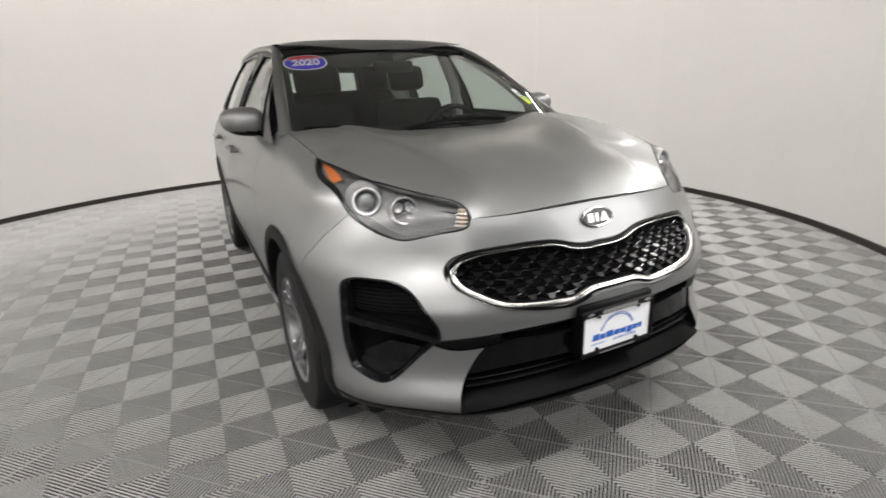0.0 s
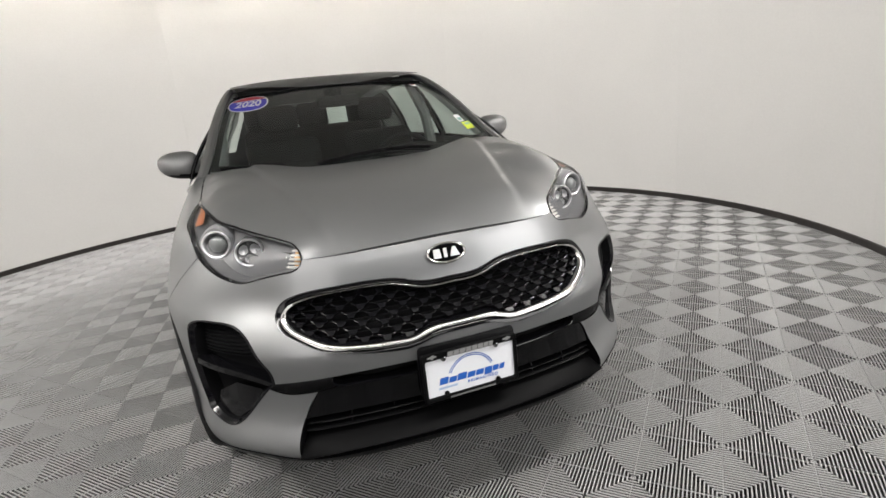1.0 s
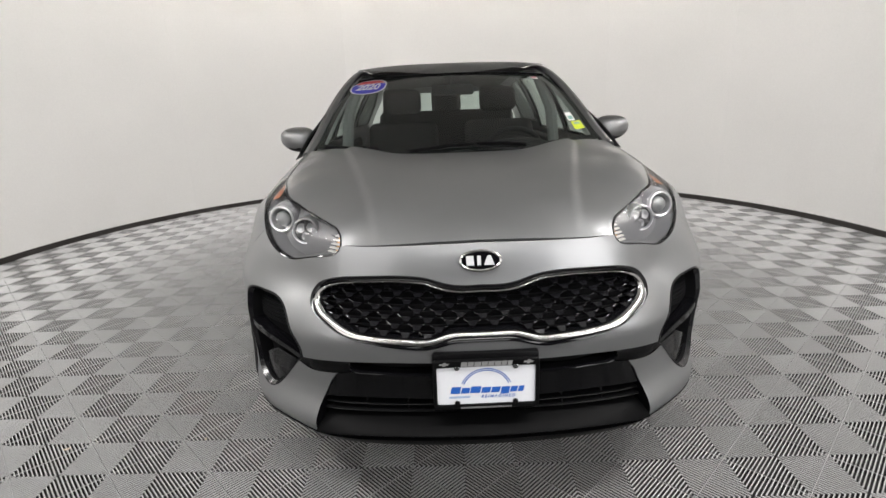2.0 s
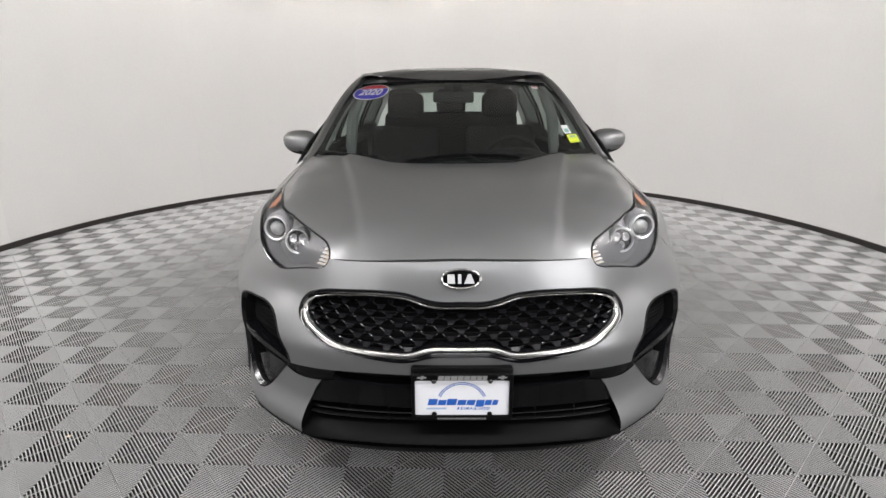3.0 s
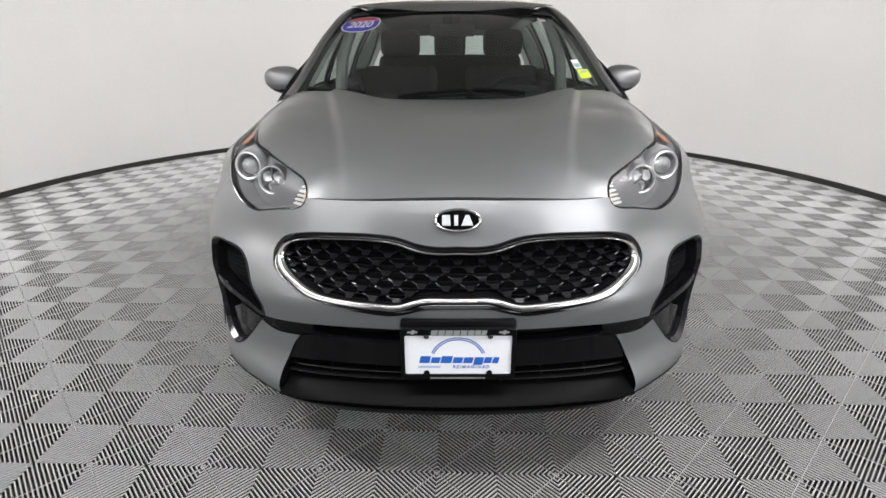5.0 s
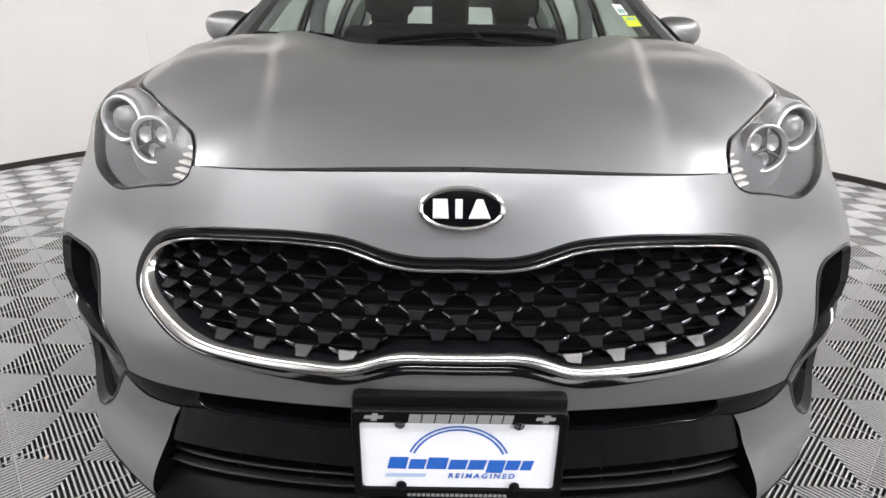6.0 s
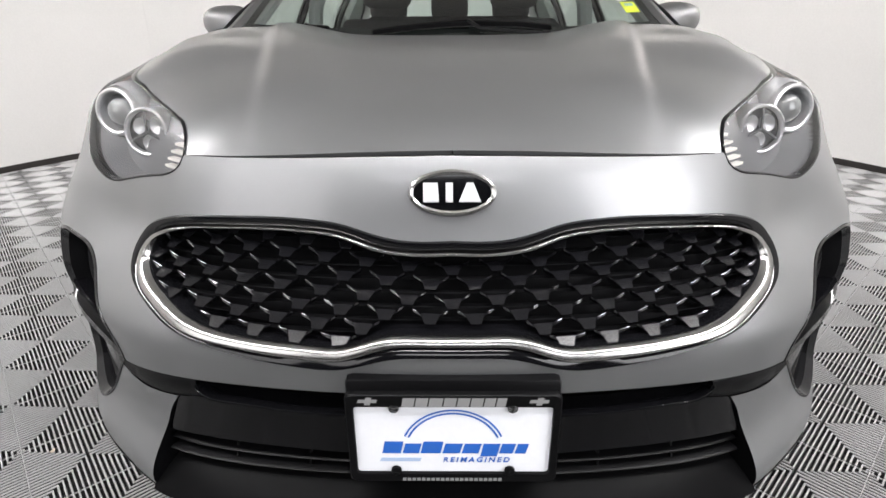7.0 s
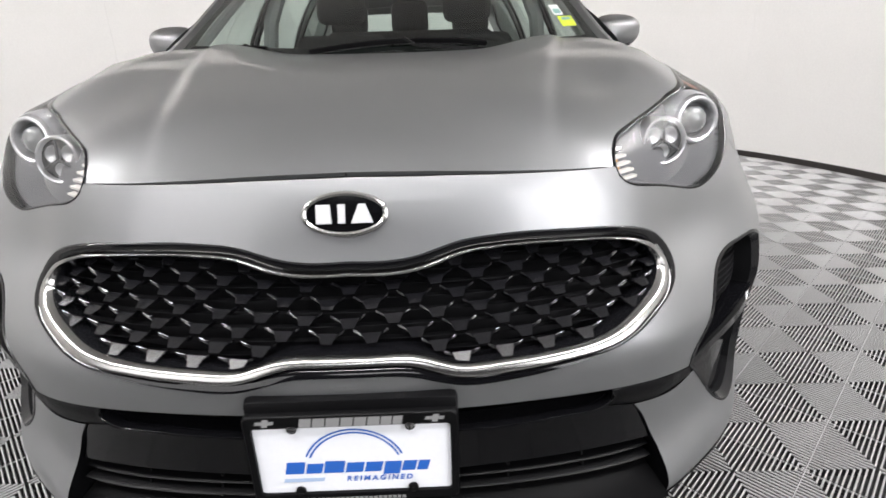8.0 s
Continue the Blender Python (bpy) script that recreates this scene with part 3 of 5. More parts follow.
for j in range(-8, 9):
    z = .741 + (j + .5) * PITCH_Z * 0.82
    line = np.array([(u, z) for u in np.linspace(-.6, .6, 140)])
    ok = inside(chrome_in, line)
    line = line[ok]
    if len(line) > 10:
        cut = np.where(np.diff(line[:, 0]) > .02)[0]
        for seg in np.split(line, cut + 1):
            if len(seg) > 3:
                part("fin", band(seg, seg + (0, -.0016), [(0, -0.043), (0, -0.033), (1, -0.033), (1, -0.043)]), DEEP_BLACK, grille)

# emblem: dark oval with a chrome rim and three plain chrome strokes
ez = .883
e0, e1 = skin(0, ez, 0.003), skin(0, ez + .01, 0.003)
e_up = Vector(e1 - e0).normalized()
e_m = Matrix((Vector((1, 0, 0)), e_up, Vector((1, 0, 0)).cross(e_up))).transposed().to_4x4()
e_m.translation = Vector(e0)
oval = [(0.066 * math.cos(a), 0.0335 * math.sin(a)) for a in np.linspace(0, 2 * math.pi, 64, endpoint=False)]
face_v = [(x * .9, y * .87, .0035) for x, y in oval] + [(0, 0, .0045)]
emblem = part("emblem", moved((face_v, [(i, (i + 1) % 64, 64) for i in range(64)]), e_m), BLACK_GLOSS, CAR, "dark oval badge with chrome rim")
part("rim", moved(sweep([(x * .95, y * .93, .002) for x, y in oval], [(-.0045, -.004), (.0045, -.004), (.0035, .003), (0, .005), (-.0035, .003)], closed=True), e_m), RING_CHROME, emblem)
def plain_block(low_l, low_r, top_l, top_r):
    """A flat raised block with four corners, .03 high."""
    flat = [(low_l, -.015), (low_r, -.015), (top_r, .015), (top_l, .015)]
    return [(x, y, .0042) for x, y in flat] + [(x * .99, y * .95, .0074) for x, y in flat], [(3, 2, 1, 0), (4, 5, 6, 7)] + [(k, (k + 1) % 4, 4 + (k + 1) % 4, 4 + k) for k in range(4)]


for corners in ((-.044, -.020, -.044, -.022), (-.010, .001, -.010, .001), (.010, .044, .022, .032)):
    part("stroke", moved(plain_block(*corners), e_m), LETTER_METAL, emblem, smooth=False)

# corner vents with a gloss blade across each
for side in (1, -1):
    put = (lambda s: s) if side > 0 else flip
    vent = part("corner_vent", put(band(vent_line, np.array([(.80 + (u - .80) * .88, .59 + (z - .59) * .93) for u, z in vent_line]), [(0, -0.015), (.05, 0.0015), (.4, .002), (1, -0.012)], True)), VENT_BLACK, CAR, "gloss black corner vent")
    well = np.array([(.80 + (u - .80) * .88, .59 + (z - .59) * .93) for u, z in vent_line])
    part("vent_wall", put(turned(edge_of(well, -.012, -.056, True))), DEEP_BLACK, vent)
    part("vent_mesh", put(panel_on_skin(vent_line, [], .02, -0.055)), DEEP_BLACK, vent)
    blade_a = curve([(.965, .625), (.88, .618), (.78, .604), (.70, .586), (.640, .566)], 24)
    blade_b = curve([(.965, .600), (.88, .592), (.78, .580), (.70, .564), (.650, .549)], 24)
    part("blade", put(band(blade_a, blade_b, [(0, -0.05), (0, -0.014), (.08, -.006), (.9, -.004), (1, -.012), (1, -.05)])), BLACK_GLOSS, vent, "gloss black blade")
    low = np.array([(.70, .53), (.80, .545), (.90, .50), (.93, .455), (.905, .422), (.82, .415), (.75, .46), (.70, .51)])
    part("blank", put(panel_on_skin(low, [], .02, -0.022)), BLACK_GLOSS, vent, "gloss black lamp blank")
    for k in range(9):
        z = .64 + .0115 * k
        seg = np.array([(u, z) for u in np.linspace(.64, .97, 40)])
        seg = seg[inside(vent_line, seg)]
        if len(seg) > 4:
            part("slat", put(band(seg[1:-1], seg[1:-1] + (0, -.004), [(0, -0.055), (0, -0.045), (1, -0.045), (1, -0.055)])), DEEP_BLACK, vent)

# gloss band that links the vents, with the slot over the plate, and the black lower panel
link_top = curve([(.43, .5845), (.49, .580), (.566, .573), (.632, .564)], 24)
link_low = curve([(.43, .546), (.485, .535), (.55, .529), (.645, .541)], 24)
for side in (1, -1):
    put = (lambda s: s) if side > 0 else flip
    part("link_band", put(band(link_top, link_low, [(0, -0.03), (0, -0.002), (.1, .001), (.85, .001), (1, -.004), (1, -.04)])), BLACK_SATIN, CAR, "black band")
slot_low = curve([(0, .553), (.16, .549), (.28, .550), (.38, .551), (.42, .555), (.435, .570), (.428, .584)], 40)
part("slot", both(join(band(curve([(0, .591), (.2, .591), (.35, .589), (.433, .584)], 40), curve([(0, .553), (.2, .55), (.35, .551), (.433, .57)], 40), [(0, -.035), (1, -.05)]))), BLACK_MATT, CAR)
part("slot_edge", both(band(slot_low, slot_low + (0, -.007), [(0, -.04), (0, .000), (.25, .0035), (.6, .0045), (1, .001), (1, -.01)])), BLACK_GLOSS, CAR)
panel_top, panel_low = curve([(0, .550), (.16, .546), (.28, .547), (.38, .548), (.43, .546), (.487, .534)], 40), curve([(0, .452), (.15, .454), (.29, .455), (.40, .451), (.50, .443), (.548, .437)], 40)
part("lower_panel", both(band(panel_top, panel_low, [(0, -.012), (.03, -.004), (.5, -.006), (.97, -.008), (1, -.016), (1, -.05)])), PANEL_BLACK, CAR, "gloss black lower panel")
deep = np.array([(0, .46), (.57, .45), (.585, .40), (.585, .34), (.4, .38), (0, .39)])
part("intake", both(panel_on_skin(deep, [], .03, -.09)), BLACK_MATT, CAR)
for z0, z1 in ((.432, .425), (.412, .406)):
    bar = curve([(0, z0 + .004), (.2, z0 + .003), (.38, z0 - .002), (.55, z0 - .012)], 40)
    part("intake_bar", both(band(bar, bar + (0, z1 - z0), [(0, -.08), (0, -.022), (.5, -.018), (1, -.022), (1, -.08)])), BLACK_SATIN, CAR)
for s in (-1, 1):
    for u in (.13, .255, .40):
        seg = np.array([(s * u, .452), (s * u, .40)])
        part("intake_post", band(seg, seg + (.004, 0), [(0, -.08), (0, -.03), (1, -.03), (1, -.08)]), BLACK_SATIN, CAR)
lip_a = curve([(0, .402), (.23, .400), (.345, .397), (.46, .389), (.522, .381), (.560, .372)], 40)
lip_b = curve([(0, .350), (.21, .350), (.407, .342), (.50, .330), (.568, .318)], 40)
part("lower_lip", both(band(lip_a, lip_b, [(0, -.09), (0, -.055), (.3, -.03), (.8, .004), (.93, .010), (1, .006), (1.15, -.004), (1.35, -.03), (1.6, -.09)])), GREY_TRIM, CAR, "dark grey satin lower lip")
chin_a = curve([(0, .335), (.21, .335), (.407, .325), (.568, .312), (.70, .322), (.86, .318), (1.0, .305), (1.07, .295)], 60)
part("chin", both(band(chin_a, chin_a + (0, -.045), [(-.1, -.03), (0, .004), (.5, .004), (1, -.02), (1, -.2)])), BLACK_SATIN, CAR, "black lower edge of the bumper")
# black sheet added behind the nose: deep shade for its gaps and openings
part("dark_backing", both(panel_on_skin(np.array([(0, .25), (1.02, .25), (1.02, .7), (1.0, .82), (.55, .83), (.45, .90), (0, .91)]), [], .06, -.13)), BLACK_MATT, CAR)

# ---- headlights ----
def facing(at, ahead, up=(0, 0, 1)):
    """A pose whose z axis points ahead."""
    z = Vector(ahead).normalized()
    x = Vector(up).cross(z).normalized()
    m = Matrix((x, z.cross(x), z)).transposed().to_4x4()
    m.translation = Vector(at)
    return m


def drawn_in(line, d):
    """A closed line moved d metres towards its inside."""
    t = np.roll(line, -1, 0) - np.roll(line, 1, 0)
    t /= np.linalg.norm(t, axis=1)[:, None]
    turn = np.sign(np.sum(line[:, 0] * np.roll(line[:, 1], -1) - np.roll(line[:, 0], -1) * line[:, 1]))
    return line + turn * d * np.column_stack([-t[:, 1], t[:, 0]])


def headlight(side):
    put = (lambda s: s) if side > 0 else flip
    lamp = part("headlight", put(panel_on_skin(head, [], .009, -.066)), BUCKET, CAR, "clear headlight with two round lenses and amber marker")
    part("bezel", put(edge_of(np.vstack([head, head[:1]]), -.002, -.067)), BUCKET, lamp)
    inner = drawn_in(head, .0035)
    part("seal", put(band(head, inner, [(0, -.012), (0, .0005), (.5, .0015), (1, .0005), (1, -.01)], True)), BLACK_GLOSS, lamp)
    cover = part("lamp_cover", put(panel_on_skin(inner, [], .018, .001)), LENS_CLEAR, lamp, "clear lamp cover")
    cover.visible_shadow = False
    # outer projector
    a = facing((.694, .457, .967), (.20, -1, .10))
    part("projector_ring", put(turned(lathe([(.034, -.03), (.038, .0), (.0395, .006), (.043, .0085), (.0475, .007), (.0505, -.002), (.052, -.03)], 56, a))), LAMP_CHROME, lamp, "chrome lens ring")
    part("projector_bowl", put(lathe([(.0385, .0), (.0365, -.012), (.031, -.018), (.028, -.020)], 48, a)), SHROUD, lamp)
    part("projector_lens", put(lathe([(.0300, -.022), (.0295, -.008), (.026, .001), (.019, .007), (.010, .0105), (.001, .012)], 40, a)), BULB_GLASS, lamp)
    part("projector_shroud", put(turned(lathe([(.052, -.002), (.057, -.012), (.062, -.035), (.066, -.07)], 48, a))), SHROUD, lamp, "silver lens shroud")
    # inner lamp: three bright cells divided by a dark star
    b = facing((.594, .376, .938), (.12, -1, .12))
    part("lamp_ring", put(turned(lathe([(.039, -.05), (.0395, .0), (.041, .006), (.0435, .0075), (.046, .005), (.047, -.01), (.049, -.06)], 56, b))), LAMP_CHROME, lamp, "chrome lamp ring")
    part("lamp_bowl", put(lathe([(.040, -.002), (.038, -.008), (.030, -.013), (.016, -.016), (.001, -.017)], 40, b)), LAMP_DARK, lamp)
    for k in range(3):
        r = b @ Matrix.Rotation(math.radians(30 + 120 * k), 4, "Z") @ Matrix.Translation((.0205, 0, -.006))
        part("lamp_cell", put(moved(lathe([(.0180, -.006), (.0178, .000), (.0165, .0015), (.0120, -.0005), (.007, -.0055), (.001, -.008)], 12), r @ Matrix.Diagonal((.86, .98, 1, 1)))), REFLECTOR, lamp)
        part("lamp_spoke", put(moved(box(.019, 0, .002, .038, .0045, .005, .0012, 1), b @ Matrix.Rotation(math.radians(90 + 120 * k), 4, "Z"))), LAMP_DARK, lamp)
    # ribbed turn signal at the inner corner
    for k in range(5):
        z = .947 - .0115 * k
        rib = np.array([(u, z + .05 * (u - .52)) for u in np.linspace(.517 + .003 * abs(k - 2), .560 + .005 * k, 8)])
        part("turn_rib", put(sweep([tuple(p) for p in skin(rib[:, 0], rib[:, 1], -.016)], [(-.006, -.0022), (.006, -.0022), (.006, .0018), (-.006, .0018)])), RIB_WHITE, lamp)
    part("turn_lamp", put(panel_on_skin(np.array([(.522, .948), (.546, .956), (.556, .93), (.552, .899), (.530, .900), (.514, .92)]), [], .012, -.030)), PALE_AMBER, lamp, "pale amber turn signal")
    part("side_marker", put(panel_on_skin(np.array([(1.385, 1.068), (1.33, 1.0525), (1.255, 1.034), (1.17, 1.016), (1.15, 1.026), (1.25, 1.047), (1.33, 1.062)]), [], .015, -.022)), AMBER, lamp, "orange side marker")
    return lamp


headlight(1)
headlight(-1)

# ---- hood ----
head_top = curve(HEAD[:11], 60)
seam_u = [u_at(y) for y in np.linspace(.80, 1.32, 14)]
seam_line = np.array([(u, float(seam_z(np.interp(u, OU, OY)))) for u in seam_u])
front3, top3, side3 = skin(hood_line[:, 0], hood_line[:, 1]), skin(head_top[:, 0], head_top[:, 1]), skin(seam_line[:, 0], seam_line[:, 1])
fixed = [tuple(p) for p in front3[::3]] + [tuple(front3[29])] + [tuple(p) for p in top3[2::3]] + [tuple(p) for p in side3[2::2]]
fixed += [(0, .22, .974), (0, .32, 1.008), (0, .50, 1.057), (0, .75, 1.098), (0, 1.0, 1.120), (0, 1.12, 1.122), (.25, .24, .972), (.28, .5, 1.054), (.3, .8, 1.104), (.35, 1.1, 1.128),
          (.5, .5, 1.048), (.58, .8, 1.115), (.62, 1.1, 1.150), (.69, .80, 1.112), (.70, .95, 1.129), (.71, 1.12, 1.143), (.665, .62, 1.075)]
ctrl = np.array(fixed + [(-x, y, z) for x, y, z in fixed if abs(x) > 1e-6])


def thin_plate(c):
    """A smooth height over (x, y) through the points."""
    n = len(c)
    r = np.hypot(c[:, None, 0] - c[None, :, 0], c[:, None, 1] - c[None, :, 1])
    k = np.where(r > 1e-9, r * r * np.log(np.maximum(r, 1e-9)), 0) + np.eye(n) * 1e-5
    q = np.column_stack([np.ones(n), c[:, :2]])
    a = np.block([[k, q], [q.T, np.zeros((3, 3))]])
    w = np.linalg.solve(a, np.concatenate([c[:, 2], np.zeros(3)]))

    def at(x, y):
        d = np.hypot(np.asarray(x)[:, None] - c[None, :, 0], np.asarray(y)[:, None] - c[None, :, 1])
        return np.where(d > 1e-9, d * d * np.log(np.maximum(d, 1e-9)), 0) @ w[:n] + w[n] + w[n + 1] * np.asarray(x) + w[n + 2] * np.asarray(y)
    return at


hood_base = thin_plate(ctrl)


def hood_z(x, y):
    """The hood: a smooth crown with a raised middle between two creases."""
    x, y = np.atleast_1d(np.asarray(x, float)), np.atleast_1d(np.asarray(y, float))
    crease = np.interp(y, [.15, .4, .7, 1.1], [.305, .350, .425, .53])
    step = ease(crease - .26, crease - .03, np.abs(x)) * (1 - ease(crease - .002, crease + .036, np.abs(x)))
    return hood_base(x, y) + (.010 + .004 * ease(.45, .95, y)) * ease(.10, .40, y) * step


rear_edge = curve([(.757, 1.315), (.70, 1.262), (.60, 1.205), (.45, 1.150), (.25, 1.115), (0, 1.105)], 40)
hood_rim = np.vstack([front3[:, :2], top3[1:, :2], side3[1:, :2], rear_edge[1:]])
centre = np.array([.35, .7])
inset = []
for i in range(len(hood_rim)):
    t = hood_rim[min(i + 1, len(hood_rim) - 1)] - hood_rim[max(i - 1, 0)]
    t = t / np.linalg.norm(t)
    q = hood_rim[i] + np.array([-t[1], t[0]]) * (.0085 if i < len(front3) - 2 else .0035)
    inset.append((max(q[0], 0.0), q[1]))
inset = np.array(inset)
inset[0, 0] = inset[-1, 0] = 0
rim_z = np.concatenate([front3[:, 2] + .0065 * (1 - ease(4, 29, np.arange(len(front3)))), top3[1:, 2], side3[1:, 2]])
n_rim = len(rim_z)
rim_off = rim_z - hood_z(inset[:n_rim, 0], inset[:n_rim, 1])
hood_free = hood_z


def hood_z(x, y):
    """The hood drawn to the edges of nose, lamps and fenders."""
    x, y = np.atleast_1d(np.asarray(x, float)), np.atleast_1d(np.asarray(y, float))
    d = np.hypot(x[:, None] - inset[None, :n_rim, 0], y[:, None] - inset[None, :n_rim, 1]) + 1e-4
    w = d ** -3
    return hood_free(x, y) + (w @ rim_off) / w.sum(1) * np.exp(-(d.min(1) / .15) ** 2)


hv, hf = sheet(inset, [], .010)
hood_half = np.column_stack([hv, hood_z(hv[:, 0], hv[:, 1])]), hf
fold_z = hood_z(inset[:, 0], inset[:, 1])
fold = [(x, y, z) for (x, y), z in zip(inset, fold_z)], []
m_in = inset + (centre - inset) * .012
n_in = len(inset)
fold = (fold[0] + [(x, y, z - .016) for (x, y), z in zip(m_in, fold_z)], [(i, n_in + i, n_in + i + 1, i + 1) for i in range(n_in - 1)])
hood = part("hood", both(hood_half), PAINT, CAR, "silver-grey creased hood")
part("hood_fold", both(fold), PAINT, hood)
# black copy of the hood just below it, shade for the hood's gaps
part("hood_backing", both((np.column_stack([hv * (.99, .97) + (0, .02), hood_z(hv[:, 0], hv[:, 1]) - .05]), hf)), BLACK_MATT, CAR)

# ---- fenders, doors, sides ----
FENDER_END = u_at(1.42)
for side in (1, -1):
    put = (lambda s: s) if side > 0 else flip
    back_seam = [(FENDER_END, z) for z in np.linspace(1.135, .30, 20)]
    rear_arch = arch(wheel_y, 196, 54, arch_r, 30)
    rise = [(u_at(y), float(seam_z(y)) - .0005) for y in np.linspace(.82, 1.40, 16)]
    shape = np.vstack([np.array(fender_seam[::-1]) + (GAP, 0), curve(HEAD[10:15][::-1], 24)[1:] + (.003, -.002), np.array(rise), np.array(back_seam), np.array([p for p in rear_arch if p[0] < FENDER_END - .01])])
    fender = part("fender", put(panel_on_skin(shape, [], .022)), PAINT, CAR, "silver-grey front fender")
    arch_a = np.array(arch(wheel_y, -14, 194, arch_r, 60))
    arch_b = np.array(arch(wheel_y, -14, 194, arch_r + .055, 60))
    part("arch_trim", put(band(arch_a, arch_b, [(0, -.06), (0, .008), (.15, .013), (.8, .011), (1, .002)])), BLACK_MATT, fender, "matt black wheel arch trim")
    part("arch_liner", put(band(arch_a, arch_a, [(0, -.01), (0, -.30)])), BLACK_MATT, fender)
    # doors
    for y0, y1 in ((1.425, 2.44), (2.445, 3.42)):
        us = np.linspace(u_at(y0), u_at(y1), 40)
        lo = .335
        top_z = 1.105
        shape = np.vstack([[(u, top_z) for u in us], [(us[-1], z) for z in np.linspace(1.06, .40, 12)], [(u, lo) for u in us[::-1]], [(us[0], z) for z in np.linspace(.40, 1.06, 12)]])
        if y0 > 2:
            rear = np.array([p for p in arch(3.59, -14, 194, arch_r + .02, 50)])
            keep = [p for p in shape if not ((np.interp(p[0], OU, OY) - 3.59) ** 2 + (p[1] - wheel_z) ** 2 < (arch_r + .02) ** 2)]
            cut_y = 3.59 - math.sqrt((arch_r + .02) ** 2 - (lo - wheel_z) ** 2)
            edge = [p for p in rear if p[0] < us[-1] and p[1] > lo]
            shape = np.vstack([[(u, top_z) for u in us], [(us[-1], z) for z in np.linspace(1.06, .78, 8)], edge[::-1], [(u, lo) for u in us[::-1] if u < u_at(cut_y)], [(us[0], z) for z in np.linspace(.40, 1.06, 12)]])
        door = part("door", put(panel_on_skin(shape, [], .03)), PAINT, CAR, "silver-grey door")
        ua, ub = u_at(y0 + .62), u_at(y0 + .86)
        grip = curve([(ua, .998), (ua + .03, 1.004), ((ua + ub) / 2, 1.008), (ub - .03, 1.006), (ub, 1.0)], 20)
        path = skin(grip[:, 0], grip[:, 1], .034) - np.array([[0, 0, 0]] * 20)
        ends = skin(grip[[0, -1], 0], grip[[0, -1], 1], -.004)
        part("handle", put(sweep([tuple(ends[0])] + [tuple(p) for p in path] + [tuple(ends[1])], ring(.012, 10, .8))), PAINT, door, "silver-grey pull handle")
        sill_a = np.array([(u, .40) for u in us])
        part("sill_cladding", put(band(sill_a, sill_a - (0, .10), [(0, .001), (.05, .010), (.8, .012), (1, 0)])), BLACK_MATT, door, "matt black cladding")
    sill = np.array([(u, .333) for u in np.linspace(u_at(1.31), u_at(3.2), 40)])
    part("sill", put(band(sill, sill - (0, .085), [(0, -.004), (.6, -.004), (1, -.05), (1, -.4)])), BLACK_MATT, CAR)
    # rear quarter and tail
    us = np.linspace(u_at(3.425), u_at(4.20), 30)
    edge = [p for p in arch(3.59, 194, -14, arch_r + .02, 60) if p[0] > us[0] and p[1] > .34]
    shape = np.vstack([[(u, 1.105) for u in us], [(us[-1], z) for z in np.linspace(1.06, .35, 16)], [(u, .34) for u in us[::-1] if np.interp(u, OU, OY) > 4.02], edge, [(us[0], .8), (us[0], 1.0)]])
    quarter = part("quarter_panel", put(panel_on_skin(shape, [], .03)), PAINT, CAR, "silver-grey rear quarter panel")
    arch_a = np.array(arch(3.59, -14, 194, arch_r, 60))
    arch_b = np.array(arch(3.59, -14, 194, arch_r + .055, 60))
    part("arch_trim", put(band(arch_a, arch_b, [(0, -.06), (0, .008), (.15, .013), (.8, .011), (1, .002)])), BLACK_MATT, quarter, "matt black wheel arch trim")
    part("arch_liner", put(band(arch_a, arch_a, [(0, -.01), (0, -.30)])), BLACK_MATT, quarter)
tail_u = np.linspace(u_at(4.203), U_END, 40)
tail_half = np.vstack([[(u, 1.105) for u in tail_u], [(u, .36) for u in tail_u[::-1]]])
part("tail_panel", both(panel_on_skin(tail_half, [], .04)), PAINT, CAR, "silver-grey tailgate and rear bumper")
# plain black boxes added under the car to block light
part("underbody", join(box(0, 2.3, .25, 1.55, 3.9, .06, .02, 1), box(0, .62, .29, 1.0, .7, .08, .02, 1)), BLACK_MATT, CAR)
part("firewall", box(0, 1.40, .72, 1.5, .05, .8), BLACK_MATT, CAR)

